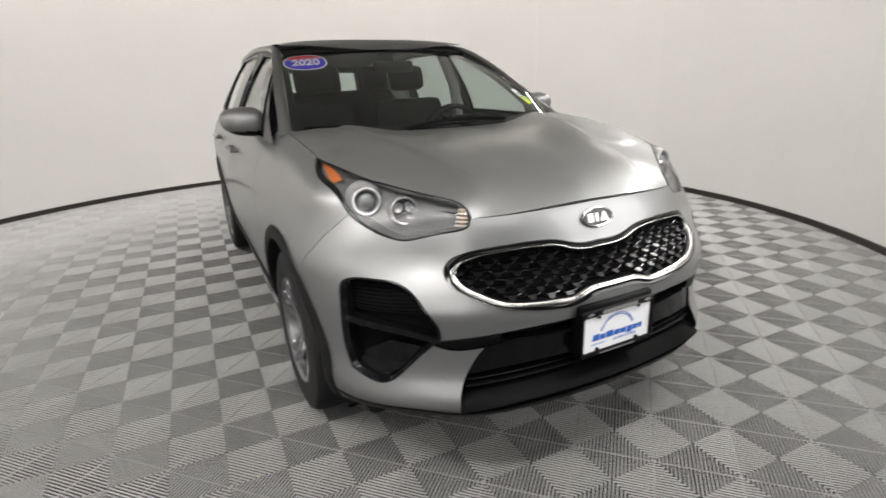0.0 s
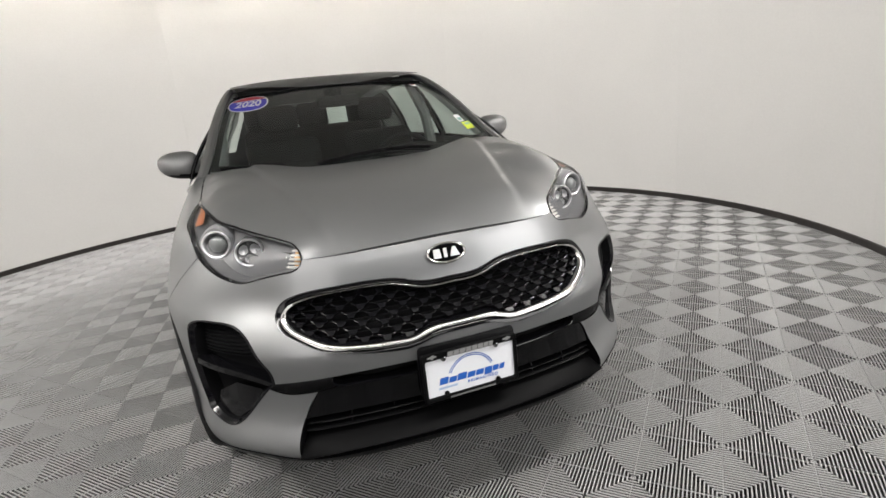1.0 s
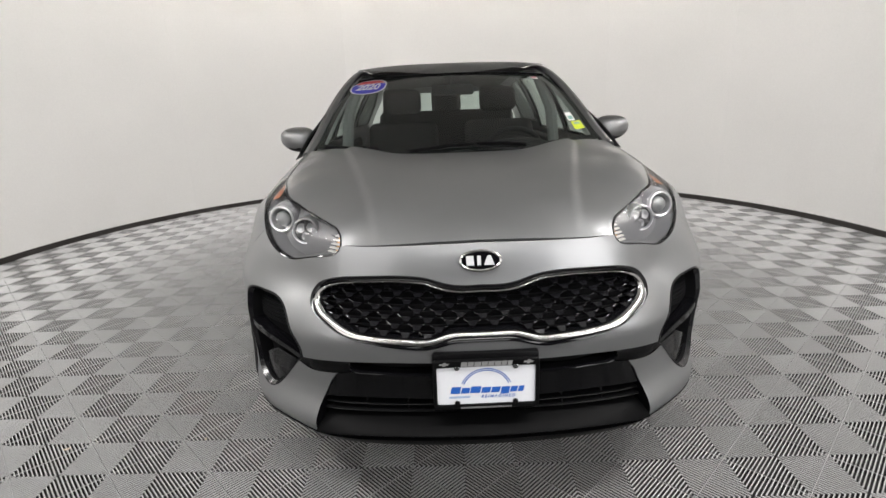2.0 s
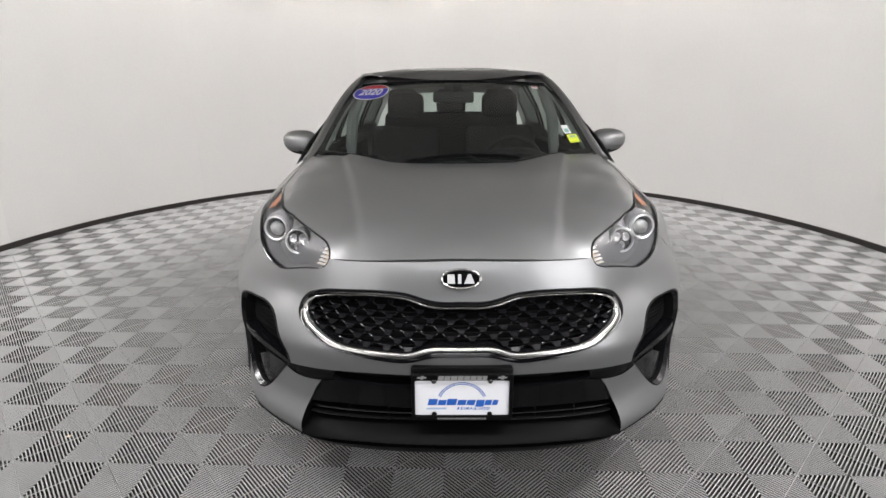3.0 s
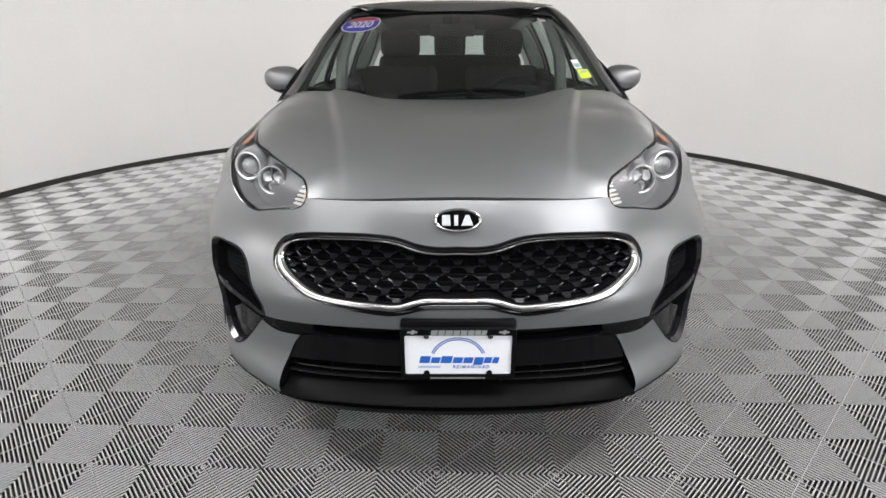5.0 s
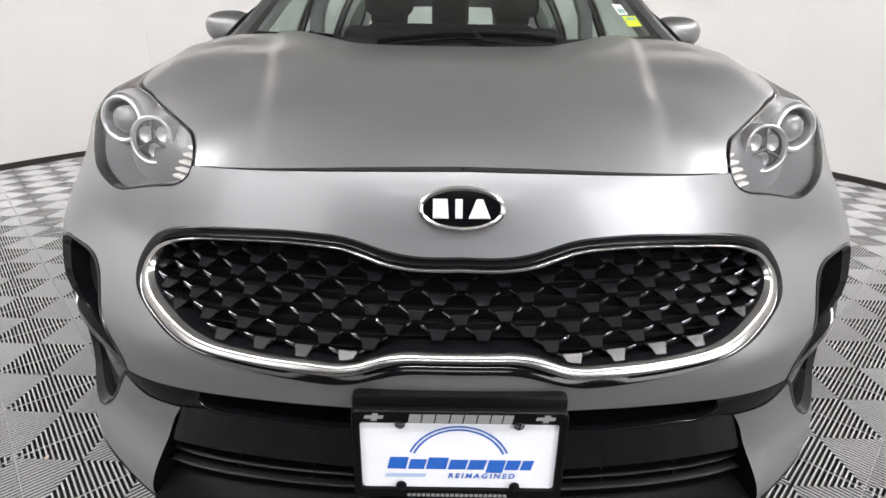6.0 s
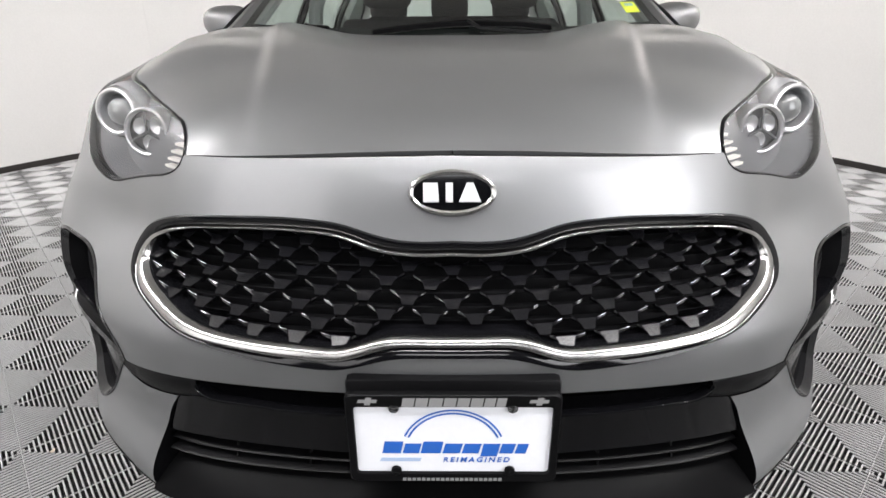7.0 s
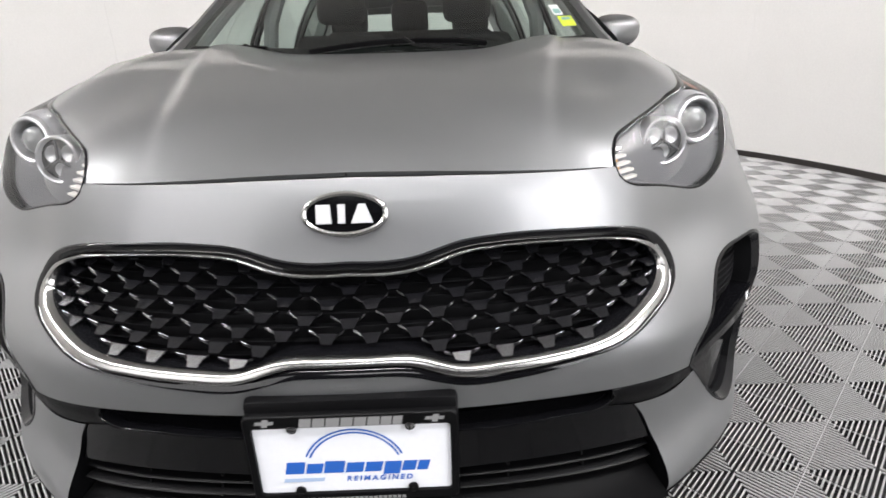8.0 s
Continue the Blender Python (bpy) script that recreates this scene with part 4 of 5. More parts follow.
# ---- wheels ----
def wheel(side, cy):
    s = side
    m = pose(s * .795, cy, wheel_z) @ Matrix.Rotation(math.radians(90 * s), 4, "Y")
    w = part("wheel", moved(lathe([(.215, -.10), (.235, -.112), (.30, -.116), (.335, -.105), (.348, -.085), (.3515, -.05), (.3515, .05), (.348, .085), (.335, .105), (.30, .116), (.235, .112), (.215, .10)], 64), m), RUBBER, CAR, "black tyre on alloy wheel")
    part("rim", moved(turned(lathe([(.19, -.10), (.20, -.02), (.205, .06), (.212, .098), (.226, .110), (.232, .104), (.22, .09)], 64)), m), ALLOY, w, "silver alloy rim")
    part("hub", moved(lathe([(.075, .03), (.072, .062), (.058, .076), (.03, .082), (.001, .083)], 40), m), ALLOY, w)
    for k in range(5):
        for off in (-.14, .14):
            r = Matrix.Rotation(math.radians(72 * k) + off, 4, "Z")
            part("spoke", moved(sweep([(.055, 0, .062), (.10, 0, .070), (.15, 0, .078), (.20, 0, .088), (.222, 0, .096)], [(-.016, -.012), (.016, -.012), (.012, .009), (-.012, .009)], scales=[1.25, 1.0, .9, .95, 1.2]), m @ r), ALLOY, w)
    part("brake_disc", moved(lathe([(.06, .0), (.15, .0), (.15, -.02), (.06, -.02)], 48), m), DARK_CHROME, w)
    for k in range(5):
        a = math.radians(72 * k + 36)
        part("wheel_nut", moved(lathe([(.010, .060), (.010, .074), (.001, .076)], 8), m @ Matrix.Translation((.05 * math.cos(a), .05 * math.sin(a), 0))), CHROME, w)
    part("wheel_well", moved(lathe([(.001, -.16), (.37, -.16), (.38, -.05)], 40), m), BLACK_MATT, w)


for side in (1, -1):
    for cy in (wheel_y, 3.59):
        wheel(side, cy)

# ---- glass, roof, pillars ----
def screen(a, b, out=0.0):
    """The windscreen: a from -1 to 1 across, b from 0 at the cowl to 1 at the roof."""
    a, b = np.asarray(a, float), np.asarray(b, float)
    low_c, low_e, top_c, top_e = np.array((0, 1.10, 1.118)), np.array((.735, 1.325, 1.150)), np.array((0, 1.935, 1.522)), np.array((.604, 2.055, 1.500))
    q = (a ** 2)[..., None]
    lo = low_c + (low_e - low_c) * np.concatenate([0 * q, q, q], -1) + np.stack([a * low_e[0], 0 * a, 0 * a], -1) * np.array((1, 0, 0))
    hi = top_c + (top_e - top_c) * np.concatenate([0 * q, q, q], -1) + np.stack([a * top_e[0], 0 * a, 0 * a], -1) * np.array((1, 0, 0))
    p = lo + (hi - lo) * b[..., None]
    bow = .03 * 4 * b * (1 - b) + out
    return p + bow[..., None] * np.array((0, -.45, .89))


def patch(f, na, nb, a0, a1, b0, b1, out=0.0):
    a, b = np.meshgrid(np.linspace(a0, a1, na + 1), np.linspace(b0, b1, nb + 1), indexing="ij")
    v = f(a, b, out).reshape(-1, 3)
    n = nb + 1
    return v, [(i * n + j, (i + 1) * n + j, (i + 1) * n + j + 1, i * n + j + 1) for i in range(na) for j in range(nb)]


glass = part("windscreen", patch(screen, 40, 20, -1, 1, -.03, 1), GLASS, CAR, "tinted windscreen with stickers")
glass.visible_shadow = False
part("screen_border", join(patch(screen, 4, 20, -1, -.955, 0, 1, -.003), patch(screen, 4, 20, .955, 1, 0, 1, -.003), patch(screen, 40, 3, -.955, .955, .955, 1, -.003), patch(screen, 40, 3, -.955, .955, 0, .05, -.003)), BLACK_MATT, glass)


def roof_at(a, b, out=0.0):
    a, b = np.asarray(a, float), np.asarray(b, float)
    front = screen(np.clip(a, -1, 1), np.ones_like(a))
    yf = front[..., 1] + .012
    y = yf + (4.02 - yf) * b
    half_w = np.interp(y, [1.9, 2.1, 2.6, 3.2, 3.7, 4.05], [.595, .592, .602, .598, .57, .53])
    zc = spline([1.9, 2.05, 2.25, 2.6, 3.0, 3.4, 3.75, 4.05], [1.500, 1.578, 1.607, 1.628, 1.638, 1.624, 1.588, 1.535])(y)
    edge = np.interp(y, [1.95, 2.1, 2.6, 3.2, 4.05], [.012, .024, .036, .042, .045])
    return np.stack([a * half_w, y, zc - edge * np.abs(a) ** 3.2 + out], -1)


roof = part("roof", patch(roof_at, 40, 60, -1, 1, 0, 1), PAINT, CAR, "silver-grey roof")
part("headliner", patch(roof_at, 20, 20, -.97, .97, .02, 1, -.035), HEADLINER, roof)
hem = [tuple(p) for p in screen(np.linspace(-.97, .97, 41), np.full(41, 1.0), .004)]
part("screen_seal", sweep(hem, ring(.005, 8)), BLACK_GLOSS, roof, "gloss black seal along the roof's front edge")
spoiler = [tuple(p) for p in roof_at(np.linspace(-.95, .95, 21), np.full(21, .99))]
part("roof_spoiler", sweep([(x, y + .08, z - .01) for x, y, z in spoiler], [(-.10, -.02), (.06, -.03), (.08, -.005), (-.10, .012)]), PAINT, roof)


def flank(y, v, out=0.0):
    """The side of the cabin: y along the car, v from 0 at the belt to 1 at the roof rail."""
    y, v = np.asarray(y, float), np.asarray(v, float)
    belt_x = np.interp(y, [1.3, 1.5, 2.4, 3.3, 4.2], [.835, .848, .852, .845, .78])
    top_x = np.interp(y, [1.9, 2.1, 2.6, 3.2, 3.7, 4.1], [.595, .597, .612, .610, .58, .545])
    top_z = np.interp(y, [1.9, 2.1, 2.6, 3.2, 3.7, 4.1], [1.50, 1.535, 1.566, 1.560, 1.53, 1.47])
    x = belt_x + (top_x - belt_x) * v + .03 * 4 * v * (1 - v) + out
    return np.stack([x, y, 1.10 + (top_z - 1.10) * v], -1)


def pane(points, step, out):
    v, f = sheet(np.array(points), [], step)
    return turned((flank(v[:, 0], v[:, 1], out), f))


for side in (1, -1):
    put = (lambda s: s) if side > 0 else flip
    frame_line = [(1.27, 0.0), (1.50, .30), (1.76, .62), (1.95, .88), (2.08, 1.0), (3.0, 1.0), (3.75, 1.0), (4.05, .75), (4.2, .2), (4.22, 0)]
    holes = [[(1.47, .05), (1.585, .28), (1.79, .60), (1.975, .85), (2.09, .925), (2.36, .925), (2.36, .06)], [(2.46, .06), (2.46, .925), (2.9, .93), (3.22, .92), (3.30, .06)], [(3.40, .16), (3.36, .90), (3.66, .88), (3.86, .62), (3.92, .3), (3.88, .18)]]
    v, f = sheet(np.array(frame_line), [np.array(h) for h in holes], .04)
    cabin = part("cabin_side", put(turned((flank(v[:, 0], v[:, 1]), f))), PAINT, CAR, "silver-grey cabin side with dark window trim")
    for h in holes:
        pn = part("side_window", put(pane(h, .06, -.004)), SIDE_GLASS if h is holes[2] else FRONT_GLASS, cabin, "tinted side window")
        pn.visible_shadow = False
        ln = straight(np.vstack([h, h[:1]]), .05)[:-1]
        part("window_trim", put(sweep([tuple(p) for p in flank(ln[:, 0], ln[:, 1], .001)], ring(.010, 6), up=(1, 0, .3), closed=True)), BLACK_GLOSS, cabin)
    part("centre_pillar", put((lambda s: (flank(np.array([p[0] for p in s[0]]), np.array([p[1] for p in s[0]]), .002), s[1]))(sheet(np.array([(2.365, .05), (2.365, .93), (2.455, .93), (2.455, .05)]), [], .05))), BLACK_GLOSS, cabin)
    # windscreen pillar and roof rail, one swept bar
    bar = [(.785, 1.285, 1.122), (.757, 1.40, 1.185), (.718, 1.62, 1.310), (.672, 1.84, 1.430), (.634, 2.02, 1.508), (.613, 2.14, 1.543), (.607, 2.35, 1.567), (.616, 2.7, 1.580), (.612, 3.2, 1.570), (.582, 3.72, 1.536), (.548, 4.02, 1.485)]
    pts = curve(bar, 60)
    part("pillar", put(turned(sweep([tuple(p) for p in pts], [(-.026, -.010), (-.014, .008), (.003, .013), (.018, .008), (.026, -.008), (.014, -.022), (-.014, -.022)], up=(.45, -.3, .85)))), PAINT, CAR, "silver-grey windscreen pillar and roof rail")
    cover = part("pillar_lining", put(sweep([(x * .95, y + .02, z - .030) for x, y, z in pts[:34]], ring(.018, 8))), LINING, CAR)

# rear window and the frame round it
def rear_at(a, b, out=0.0):
    a, b = np.asarray(a, float), np.asarray(b, float)
    y = 4.34 + (4.06 - 4.34) * b - .10 * a ** 2
    half_w = .72 + (.54 - .72) * b
    return np.stack([a * half_w, y + out, 1.09 + (1.505 - 1.09) * b - .02 * a ** 2 * b], -1)


rv, rf = sheet(np.array([(-1, 0), (1, 0), (1, 1), (-1, 1)]), [np.array([(-.82, .14), (.82, .14), (.84, .88), (-.84, .88)])], .12)
part("tailgate_upper", (rear_at(rv[:, 0], rv[:, 1]), rf), PAINT, CAR, "silver-grey upper tailgate")
rw = part("rear_window", patch(rear_at, 16, 8, -.84, .84, .12, .9, -.003), FRONT_GLASS, CAR, "tinted rear window")
rw.visible_shadow = False

# cowl and wipers
cowl = curve([(-.76, 1.318, 1.122), (-.60, 1.208, 1.112), (-.3, 1.124, 1.104), (0, 1.108, 1.102), (.3, 1.124, 1.104), (.60, 1.208, 1.112), (.76, 1.318, 1.122)], 50)
part("cowl", sweep([tuple(p + np.array((0, .035, -.004))) for p in cowl], [(-.05, -.03), (-.05, .0), (.0, .006), (.05, .012), (.05, -.03)]), BLACK_MATT, CAR, "black plastic cowl")


def wiper(path, blade):
    arm = part("wiper", sweep(path, [(-.007, -.004), (.007, -.004), (.005, .005), (-.005, .005)]), BLACK_SATIN, CAR, "black windscreen wiper")
    part("blade", sweep(blade, [(-.004, -.010), (.004, -.010), (.007, .003), (0, .007), (-.007, .003)]), BLACK_SATIN, arm)
    part("pivot", lathe([(.014, -.02), (.013, .004), (.007, .008), (.001, .008)], 16, Matrix.Translation(path[0])), BLACK_SATIN, arm)


def on_screen(a, b, out):
    return tuple(screen(np.array(a), np.array(b), out))


wiper([(.30, 1.127, 1.127), (.18, 1.114, 1.136), (.09, 1.117, 1.144), (.055, 1.142, 1.166)], [on_screen(a, b, .013) for a, b in ((-.335, .002), (-.205, .030), (-.055, .0525), (.08, .06), (.29, .05), (.44, .02))])
wiper([(-.345, 1.135, 1.129), (-.40, 1.157, 1.139), (-.448, 1.184, 1.149), (-.476, 1.208, 1.160)], [on_screen(a, b, .013) for a, b in ((-.93, -.004), (-.80, .007), (-.65, .0225), (-.54, .018))])

# ---- mirrors ----
def side_mirror(side):
    put = (lambda s: s) if side > 0 else flip
    bm = bmesh.new()
    bmesh.ops.create_uvsphere(bm, u_segments=40, v_segments=24, radius=1)
    for v in bm.verts:
        x, y, z = v.co
        rx = math.copysign(abs(x) ** .75, x) * .105
        rz = math.copysign(abs(z) ** .78, z) * (.070 - .014 * x)
        ry = (y * .085) if y < 0 else y * .03
        v.co = (rx + .903, ry + 1.63 + .05 * (x + 1) * .4, rz + 1.180 + .010 * x)
    bm.verts.index_update()
    shell = [tuple(v.co) for v in bm.verts], [tuple(v.index for v in f.verts) for f in bm.faces]
    bm.free()
    low = [i for i, f in enumerate(shell[1]) if sum(shell[0][k][2] for k in f) / len(f) < 1.136]
    lows = set(low)
    mir = part("side_mirror", put((shell[0], [f for i, f in enumerate(shell[1]) if i not in lows])), PAINT, CAR, "silver-grey door mirror with black base")
    part("mirror_base", put((shell[0], [shell[1][i] for i in low])), BLACK_SATIN, mir)
    part("mirror_arm", put(sweep([(.935, 1.665, 1.125), (.88, 1.665, 1.118), (.835, 1.67, 1.118), (.79, 1.69, 1.12)], ring(.017, 12, .6), scales=[.7, 1, 1.1, 1.3])), BLACK_SATIN, mir, "black mirror arm")
    part("mirror_glass", put(moved(disc(.052, 32, None, .62), facing((.903, 1.682, 1.180), (-.1, 1, 0)) @ Matrix.Diagonal((1.7, 1.6, 1, 1)))), CHROME, mir)


side_mirror(1)
side_mirror(-1)

# ---- cabin ----
part("dashboard", sweep([(x, 1.50 + .05 * (x / .7) ** 2, 1.045) for x in np.linspace(-.74, .74, 25)], [(.36, .055), (.30, .06), (.10, .045), (-.14, .0), (-.20, -.10), (-.16, -.30), (.3, -.3)], up=(0, 0, 1)), CABIN, CAR, "black dashboard")
part("instrument_hood", sweep([(.19, 1.58, 1.085), (.26, 1.56, 1.115), (.36, 1.555, 1.125), (.46, 1.56, 1.115), (.53, 1.58, 1.085)], ring(.06, 10, .5)), CABIN, CAR)
wheel_m = facing((.365, 1.86, 1.02), (0, 1, .45))
rim_pts = [(.185 * math.cos(a), .185 * math.sin(a), 0) for a in np.linspace(0, 2 * math.pi, 48, endpoint=False)]
sw = part("steering_wheel", moved(sweep(rim_pts, ring(.016, 10), closed=True), wheel_m), CABIN, CAR, "black steering wheel")
part("wheel_boss", moved(box(0, 0, -.02, .15, .13, .05, .02, 2), wheel_m), CABIN, sw)
for k in (0, 180, 270):
    part("wheel_spoke", moved(box(.12, 0, -.01, .13, .035, .02, .006, 1), wheel_m @ Matrix.Rotation(math.radians(k), 4, "Z")), DARK_CHROME, sw)


def seat(x, y, wide, posts=True, lift=0.0):
    ob = part("seat", join(box(x, y, .66, wide, .52, .16, .06, 3), box(x, y + .02, .50, wide * .8, .45, .2, .03, 1)), CLOTH, CAR, "dark cloth seat")
    back = pose(x, y + .26, .645 + lift, -14, 0, 0)
    part("backrest", moved(join(box(0, 0, .30, wide * .94, .13, .62 if wide > .7 else .60, .055, 3)), back), CLOTH, ob)
    n = 1 if wide < .7 else 3
    for k in range(n):
        hx = (k - (n - 1) / 2) * .43
        part("headrest", moved(box(hx, .0, .745 if n == 1 else .70, .26, .10, .17 if n == 1 else .22, .045, 3), back), CLOTH, ob)
        if posts:
            for px in (-.065, .065):
                part("headrest_post", moved(sweep([(hx + px, -.03, .54), (hx + px, -.03, .70)], ring(.006, 8)), back), CHROME, ob)


seat(-.335, 1.98, .52)
seat(.345, 2.02, .52)
seat(0, 2.95, 1.26, False, .05)
part("cabin_floor", box(0, 2.6, .36, 1.5, 2.9, .06), CABIN, CAR)
part("load_cover", box(0, 3.78, .92, 1.25, .72, .03, .01, 1), CABIN, CAR)
for side in (1, -1):
    part("door_lining", box(side * .80, 2.4, .82, .05, 2.1, .52, .02, 1), CABIN, CAR)
    part("belt_pillar", sweep([(side * .77, 2.42, .9), (side * .72, 2.42, 1.3), (side * .62, 2.42, 1.53)], ring(.04, 8)), LINING, CAR)
mm = facing((.0, 1.84, 1.428), (0, 1, -.1))
im = part("interior_mirror", moved(box(0, 0, 0, .25, .065, .03, .014, 2), mm), CABIN, CAR, "black rear-view mirror")
part("mirror_stem", sweep([(0, 1.84, 1.435), (0, 1.88, 1.49), (0, 1.95, 1.515)], ring(.012, 8)), CABIN, im)
part("sensor_box", moved(box(0, 0, 0, .11, .07, .05, .015, 2), pose(0, 2.0, 1.500, 30)), CABIN, im)

# ---- stickers on the windscreen ----
def on_glass(shape, a0, b0, lift):
    """A flat shape (x across, y up, z proud, metres) laid on the curved glass."""
    p = screen(np.array(a0), np.array(b0))
    da = np.linalg.norm(screen(np.array(a0 + .01), np.array(b0)) - p) / .01
    db = np.linalg.norm(screen(np.array(a0), np.array(b0 + .01)) - p) / .01
    v = np.array(shape[0], float)
    return screen(a0 + v[:, 0] / da, b0 + v[:, 1] / db, lift + v[:, 2]), shape[1]


def rect(w, h, x=0.0, y=0.0, z=0.0):
    return [(x - w / 2, y - h / 2, z), (x + w / 2, y - h / 2, z), (x + w / 2, y + h / 2, z), (x - w / 2, y + h / 2, z)], [(0, 1, 2, 3)]


def shield(rx, ry, z, lo=-1.0, hi=1.0, n=64):
    """A blunt oval, or the part of it between two levels."""
    pts = []
    for t in np.linspace(0, 2 * math.pi, n, endpoint=False):
        x = rx * math.copysign(abs(math.cos(t)) ** .85, math.cos(t))
        y = ry * math.copysign(abs(math.sin(t)) ** .85, math.sin(t))
        pts.append((x, min(max(y, lo * ry), hi * ry), z))
    return pts + [(0, ry * (max(lo, -1) + min(hi, 1)) / 2, z)], [(i, (i + 1) % n, n) for i in range(n)]


SA, SB = -.81, .835
st = part("year_sticker", on_glass(shield(.118, .124, 0), SA, SB, .0015), STICKER_WHITE, CAR, "oval blue and red sticker reading 2020", smooth=False)
part("sticker_field", on_glass(shield(.109, .114, .0008, -1, .42), SA, SB, .0015), STICKER_BLUE, st, smooth=False)
part("sticker_top", on_glass(shield(.109, .114, .0008, .48, 1), SA, SB, .0015), STICKER_RED, st, smooth=False)
word = lettering("2020", .075, STICKER_WHITE, st, pose(0, -.008, .0016), bold=.002, shear=.12)
flat = np.array([tuple(v.co) for v in word.data.vertices]) * (1, 1.75, 1)
bent = on_glass((flat, []), SA, SB, .0015)[0]
for v, p in zip(word.data.vertices, bent):
    v.co = p
st2 = part("inspection_sticker", on_glass(rect(.066, .074), .895, .16, .0015), STICKER_YELLOW, CAR, "yellow-green inspection sticker", smooth=False)
part("sticker_mark", on_glass(rect(.040, .018, .002, .016, .0006), .895, .16, .0015), STICKER_TEAL, st2, smooth=False)
st3 = part("registration_sticker", on_glass(rect(.044, .082), .872, .262, .0015), STICKER_WHITE, CAR, "pale registration sticker", smooth=False)
part("sticker_mark", on_glass(rect(.030, .034, 0, -.012, .0006), .872, .262, .0015), STICKER_TEAL, st3, smooth=False)
st4 = part("corner_label", on_glass(rect(.044, .052), .825, .905, .0015), STICKER_WHITE, CAR, "small white label with a red bar", smooth=False)
part("sticker_mark", on_glass(rect(.032, .014, 0, .010, .0006), .825, .905, .0015), STICKER_RED, st4, smooth=False)

# ---- front plate ----
PY, PZ = -.004, .530
pm = pose(0, PY, PZ, 90, 0, 0)                     # x right, y up, z towards the camera
plate = part("plate", moved(box(0, 0, 0, .306, .154, .003, .001, 1), pm), WHITE_PLATE, CAR, "white dealer plate with blue print in a black frame")
ow, oh, iw, ih_t, ih_b = .162, .0835, .150, .060, -.068


def rounded(w0, w1, h0, h1, r, n=6):
    pts = []
    for cx, cy, a0 in ((w1 - r, h1 - r, 0), (w0 + r, h1 - r, 90), (w0 + r, h0 + r, 180), (w1 - r, h0 + r, 270)):
        pts += [(cx + r * math.cos(math.radians(a0 + 90 * i / n)), cy + r * math.sin(math.radians(a0 + 90 * i / n))) for i in range(n + 1)]
    return pts


ro, ri = rounded(-ow, ow, -oh, oh, .011), rounded(-iw, iw, ih_b, ih_t, .006)
k = len(ro)
levels = [(ro, -.006), (ro, .006), ([(x * .985, y * .975) for x, y in ro], .009), ([(a[0] * .25 + b[0] * .75, a[1] * .25 + b[1] * .75) for a, b in zip(ro, ri)], .009), (ri, .007), (ri, .001)]
verts = [(x, y, z) for pts, z in levels for x, y in pts]
faces = [(j * k + i, j * k + (i + 1) % k, (j + 1) * k + (i + 1) % k, (j + 1) * k + i) for j in range(len(levels) - 1) for i in range(k)]
part("plate_frame", moved((verts, faces), pm), BLACK_SATIN, plate, "black plastic plate frame")
part("plate_bracket", box(0, .022, PZ + .012, .326, .05, .18, .012, 2), BLACK_SATIN, plate, "black plate bracket")
for x in (-.0889, .0889):
    for z in (.0575, -.0632):
        b = pm @ Matrix.Translation((x, z, .0035))
        part("bolt", moved(lathe([(.0085, .0), (.008, .004), (.004, .0062), (.001, .0065)], 16), b), DARK_CHROME if z > 0 else BLACK_SATIN, plate)
        part("bolt_slot", moved(box(0, 0, .0066, .012, .0016, .0008), b @ Matrix.Rotation(.6 + x * 9, 4, "Z")), BLACK_MATT, plate)


def plate_bar(x0, x1, y0, y1, mat, lean=0.0, z=.0022, name="print"):
    v = [(x0, y0, z), (x1, y0, z), (x1 + lean, y1, z), (x0 + lean, y1, z)]
    return part(name, moved((v, [(0, 1, 2, 3)]), pm), mat, plate, smooth=False)


# the dealer's name as plain slanted blue bars of its size
edges = [-.112, -.080, -.052, -.018, .012, .041, .070, .094, .114]
for i in range(8):
    tall = .0 if i in (0, 2) else -.004
    plate_bar(edges[i] + .0015, edges[i + 1] - .0015, -.0315 - (.006 if i == 5 else 0), -.0085 + tall, BLUE_INK, .005)
for r0, r1 in ((.0785, .0815), (.0725, .0755)):
    n = 40
    a = [math.radians(22 + (158 - 22) * i / n) for i in range(n + 1)]
    v = [(r * math.cos(t), -.028 + r * math.sin(t) * .98, .0022) for r in (r0, r1) for t in a]
    part("print_arc", moved((v, [(i, i + 1, n + 2 + i, n + 1 + i) for i in range(n)]), pm), BLUE_INK, plate, smooth=False)
plate_bar(-.115, -.052, -.0475, -.0405, PALE_BLUE, .003)
lettering("REIMAGINED", .0135, BLUE_INK, plate, pm @ pose(.036, -.0445, .0022), depth=.0002, bold=.0003, shear=.2, squeeze=1.42)
# lettering of the plate frame as plain grey bars
e2 = [-.078, -.058, -.038, -.016, .004, .024, .044, .062, .078]
for i in range(8):
    plate_bar(e2[i] + .001, e2[i + 1] - .001, .0625, .0785, GREY_INK, .003, .0098)
for x in (-.127, .127):
    plate_bar(x - .015, x + .013, .0695, .0755, GREY_INK, .002, .0098)
    plate_bar(x - .005, x + .004, .0655, .0795, GREY_INK, .003, .0100)
for i in range(21):
    plate_bar(-.079 + .0075 * i, -.079 + .0075 * i + .0055, -.0795, -.0735, GREY_INK, .0, .0098)

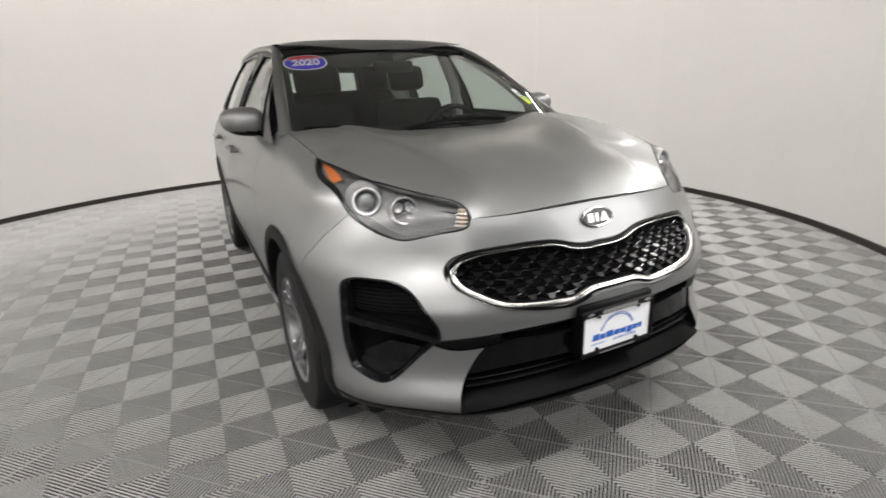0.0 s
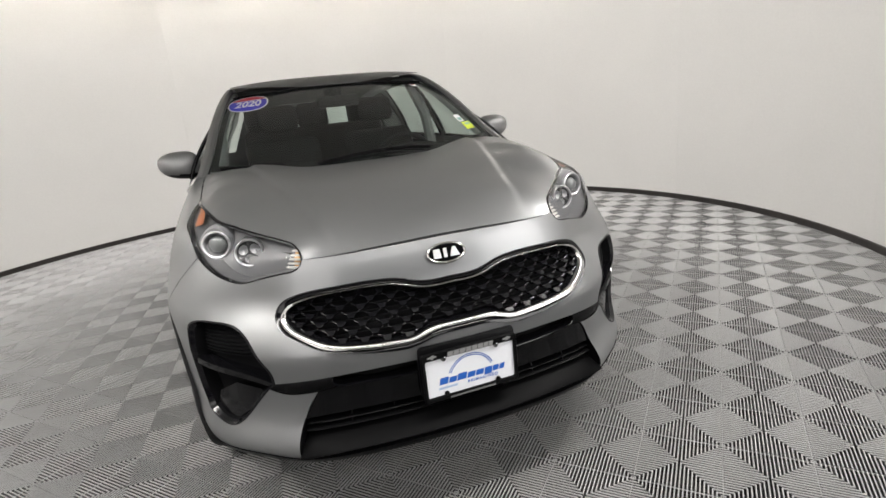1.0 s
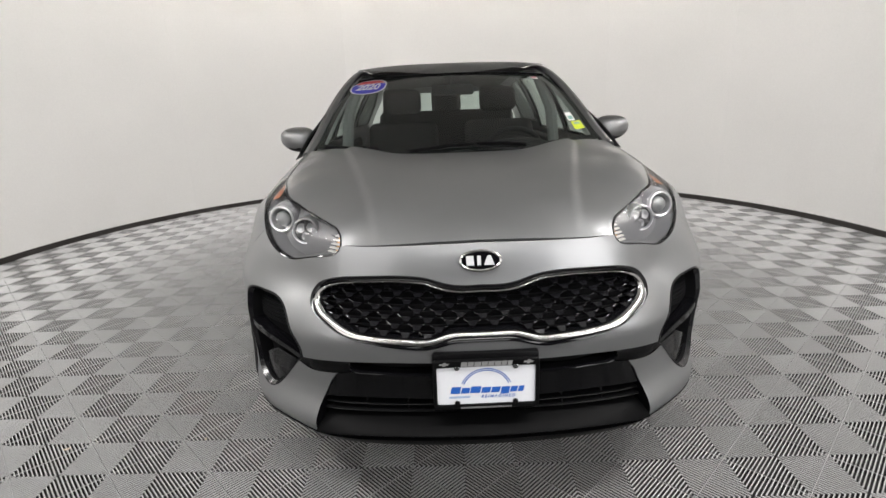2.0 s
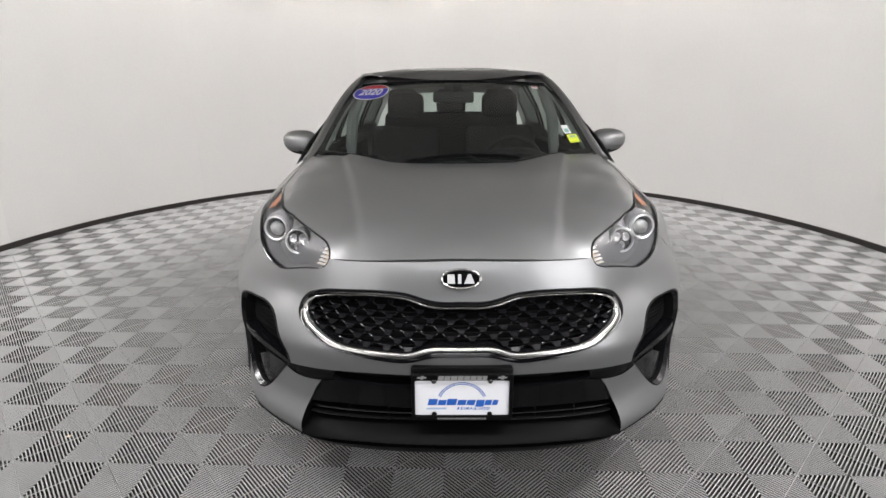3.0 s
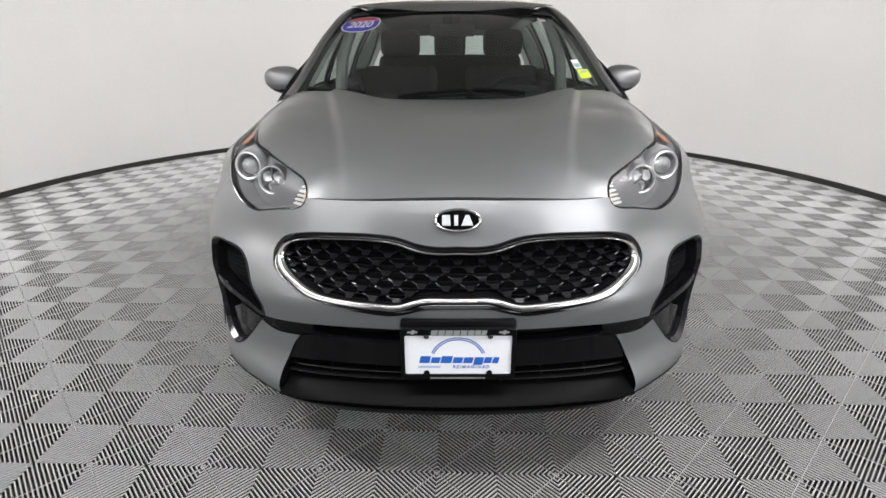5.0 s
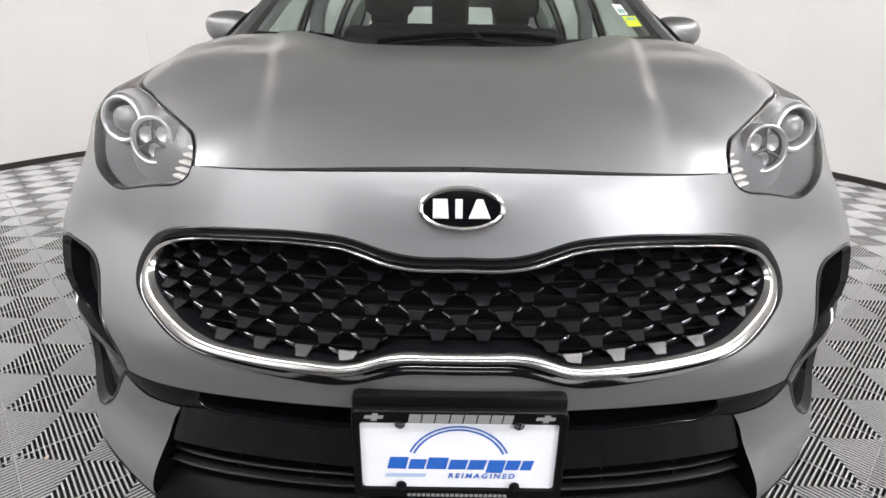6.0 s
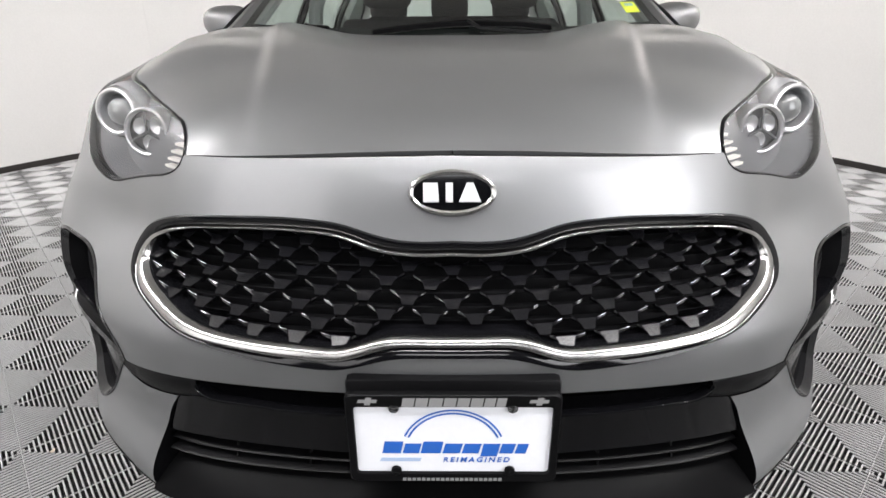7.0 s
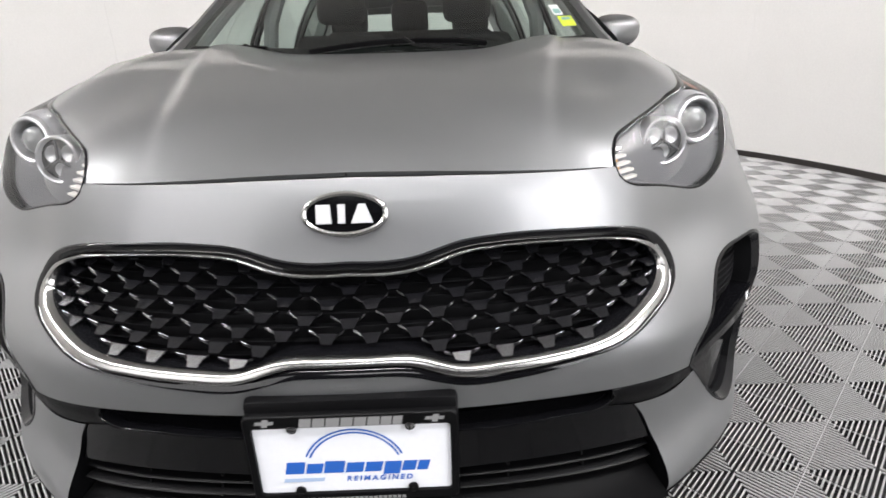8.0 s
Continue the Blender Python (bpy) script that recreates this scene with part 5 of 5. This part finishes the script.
# ---- litter on the floor ----
def scrap(x, y, long, wide, turn):
    """A curled pale scrap lying on the tiles."""
    v, f, n = [], [], 8
    for i in range(n + 1):
        t = i / n - .5
        for s in (-.5, .5):
            v.append((x + math.cos(turn) * t * long - math.sin(turn) * s * wide * (1 - 2.4 * t * t), y + math.sin(turn) * t * long + math.cos(turn) * s * wide * (1 - 2.4 * t * t), .0006 + .012 * t * t + .002 * s))
    f = [(2 * i, 2 * i + 2, 2 * i + 3, 2 * i + 1) for i in range(n)]
    top = [(a, b, c + .0012) for a, b, c in v]
    k = len(v)
    faces = f + [tuple(k + j for j in reversed(q)) for q in f] + [(0, 1, k + 1, k), (k - 2, 2 * k - 2, 2 * k - 1, k - 1)]
    return v + top, faces


for x, y, long, wide, turn in ((-1.735, .505, .026, .010, .5), (-1.16, .53, .014, .008, 1.3)):
    tagged(part("scrap", scrap(x, y, long, wide, turn), PALE_TAN), "small pale curled scrap lying on the tiles", "litter", "scraps on the floor")

# ---- floor tiles, last ----
# Square ribbed tiles laid as diamonds; each has four triangles of ribs that run square to its edges.
LAT_X, LAT_Y, LAT_TURN, LAT = -0.461, 0.3084, radians(-1.61), 0.2
SIDE = LAT * math.sqrt(2)
RIBS, RIB_W, RIB_H = 22, 0.0048, 0.030


def tile_shape():
    """One tile round the origin, its edges along x and y, its top at z = 0."""
    v, f, body = [], [], []

    # index 1 marks the lower sides, coloured dark as shade in the gaps
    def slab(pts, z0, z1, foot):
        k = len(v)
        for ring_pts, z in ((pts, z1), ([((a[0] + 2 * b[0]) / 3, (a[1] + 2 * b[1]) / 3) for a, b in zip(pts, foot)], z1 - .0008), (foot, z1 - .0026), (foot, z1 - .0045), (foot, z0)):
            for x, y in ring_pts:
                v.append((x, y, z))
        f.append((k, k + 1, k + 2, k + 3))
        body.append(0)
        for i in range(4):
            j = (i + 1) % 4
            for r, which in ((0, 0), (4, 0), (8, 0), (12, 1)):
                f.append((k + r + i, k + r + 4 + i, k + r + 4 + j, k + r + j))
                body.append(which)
    pitch, h = SIDE / RIBS, SIDE / 2
    for q in range(4):
        c, s = round(math.cos(q * math.pi / 2)), round(math.sin(q * math.pi / 2))

        def turn(pts):
            return [(c * x - s * y, s * x + c * y) for x, y in pts]
        for i in range(RIBS):
            a = -h + pitch * (i + .5)
            lo, hi = a - RIB_W / 2, a + RIB_W / 2
            e0, e1 = abs(lo) + .0004, abs(hi) + .0004
            if max(e0, e1) > h - .002:
                e0 = min(e0, h - .003)
                e1 = min(e1, h - .003)
            pts = [(lo, e0), (hi, e1), (hi, h - .0018), (lo, h - .0018)]
            t = .0022
            top = [(lo + t, e0 + t), (hi - t, e1 + t), (hi - t, h - .0030), (lo + t, h - .0030)]
            slab(turn(top), -RIB_H, 0.0, turn(pts))
        # cross-members down in the gaps, in the same painted shade
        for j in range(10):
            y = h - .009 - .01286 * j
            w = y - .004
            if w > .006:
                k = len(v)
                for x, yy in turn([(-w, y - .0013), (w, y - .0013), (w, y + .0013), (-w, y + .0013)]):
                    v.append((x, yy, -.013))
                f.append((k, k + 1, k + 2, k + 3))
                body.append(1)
        rim = [(-h + .0009, h - .0009), (h - .0009, h - .0009), (h, h - .00003), (-h, h - .00003)]
        slab(turn(rim), -RIB_H, -.0045, turn(rim))
    return v, f, body


tile_v, tile_f, tile_shade = tile_shape()
lattice = []
for i in range(-60, 60):
    for j in range(-60, 60):
        if (i + j) % 2:
            continue
        c, s = math.cos(LAT_TURN), math.sin(LAT_TURN)
        x, y = LAT_X + LAT * (c * i - s * j), LAT_Y + LAT * (s * i + c * j)
        if math.hypot(x - ROOM_X, y - ROOM_Y) < ROOM_R + .2 or (y < 0 and y > -2.2 and abs(x) < 2.6 and math.hypot(x - ROOM_X, y - ROOM_Y) > ROOM_R - .3 and abs(x - ROOM_X) < OPENING - .1):
            lattice.append((x, y))
floor_tiles = tagged(part("tile_floor", box(0, 2, -.0335, 9.4, 10.0, .006), SUBFLOOR), "grey ribbed plastic floor tiles in checker pattern", "floor", kind="structure")
lattice.sort(key=lambda p: math.hypot(p[0], p[1] + .1) + (3 if abs(p[0]) < .8 and p[1] > .6 else 0))
near, far = lattice[:300], lattice[300:]
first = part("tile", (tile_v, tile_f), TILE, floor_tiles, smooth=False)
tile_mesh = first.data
tile_mesh.materials.append(TILE_SHADE)
tile_mesh.polygons.foreach_set("material_index", tile_shade)
for i, (x, y) in enumerate(near):
    ob = first if i == 0 else new("tile", tile_mesh)
    ob.parent = floor_tiles
    ob.matrix_world = pose(x, y, 0, 0, 0, math.degrees(LAT_TURN) + 45)
base_v, n_v = np.array(tile_v), len(tile_v)
turn = LAT_TURN + math.pi / 4
rot = np.array([[math.cos(turn), -math.sin(turn), 0], [math.sin(turn), math.cos(turn), 0], [0, 0, 1]])
base_v = base_v @ rot.T
all_v = np.concatenate([base_v + (x, y, 0) for x, y in far])
all_f = np.concatenate([np.array(tile_f) + n_v * i for i in range(len(far))])
rest = bpy.data.meshes.new("tile_rest")
rest.from_pydata(all_v.tolist(), [], all_f.tolist())
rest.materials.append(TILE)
rest.materials.append(TILE_SHADE)
rest.polygons.foreach_set("material_index", tile_shade * len(far))
rest_ob = new("tile_rest", rest)
rest_ob.parent = floor_tiles
tagged(rest_ob, "grey ribbed plastic floor tiles", kind="stuff")
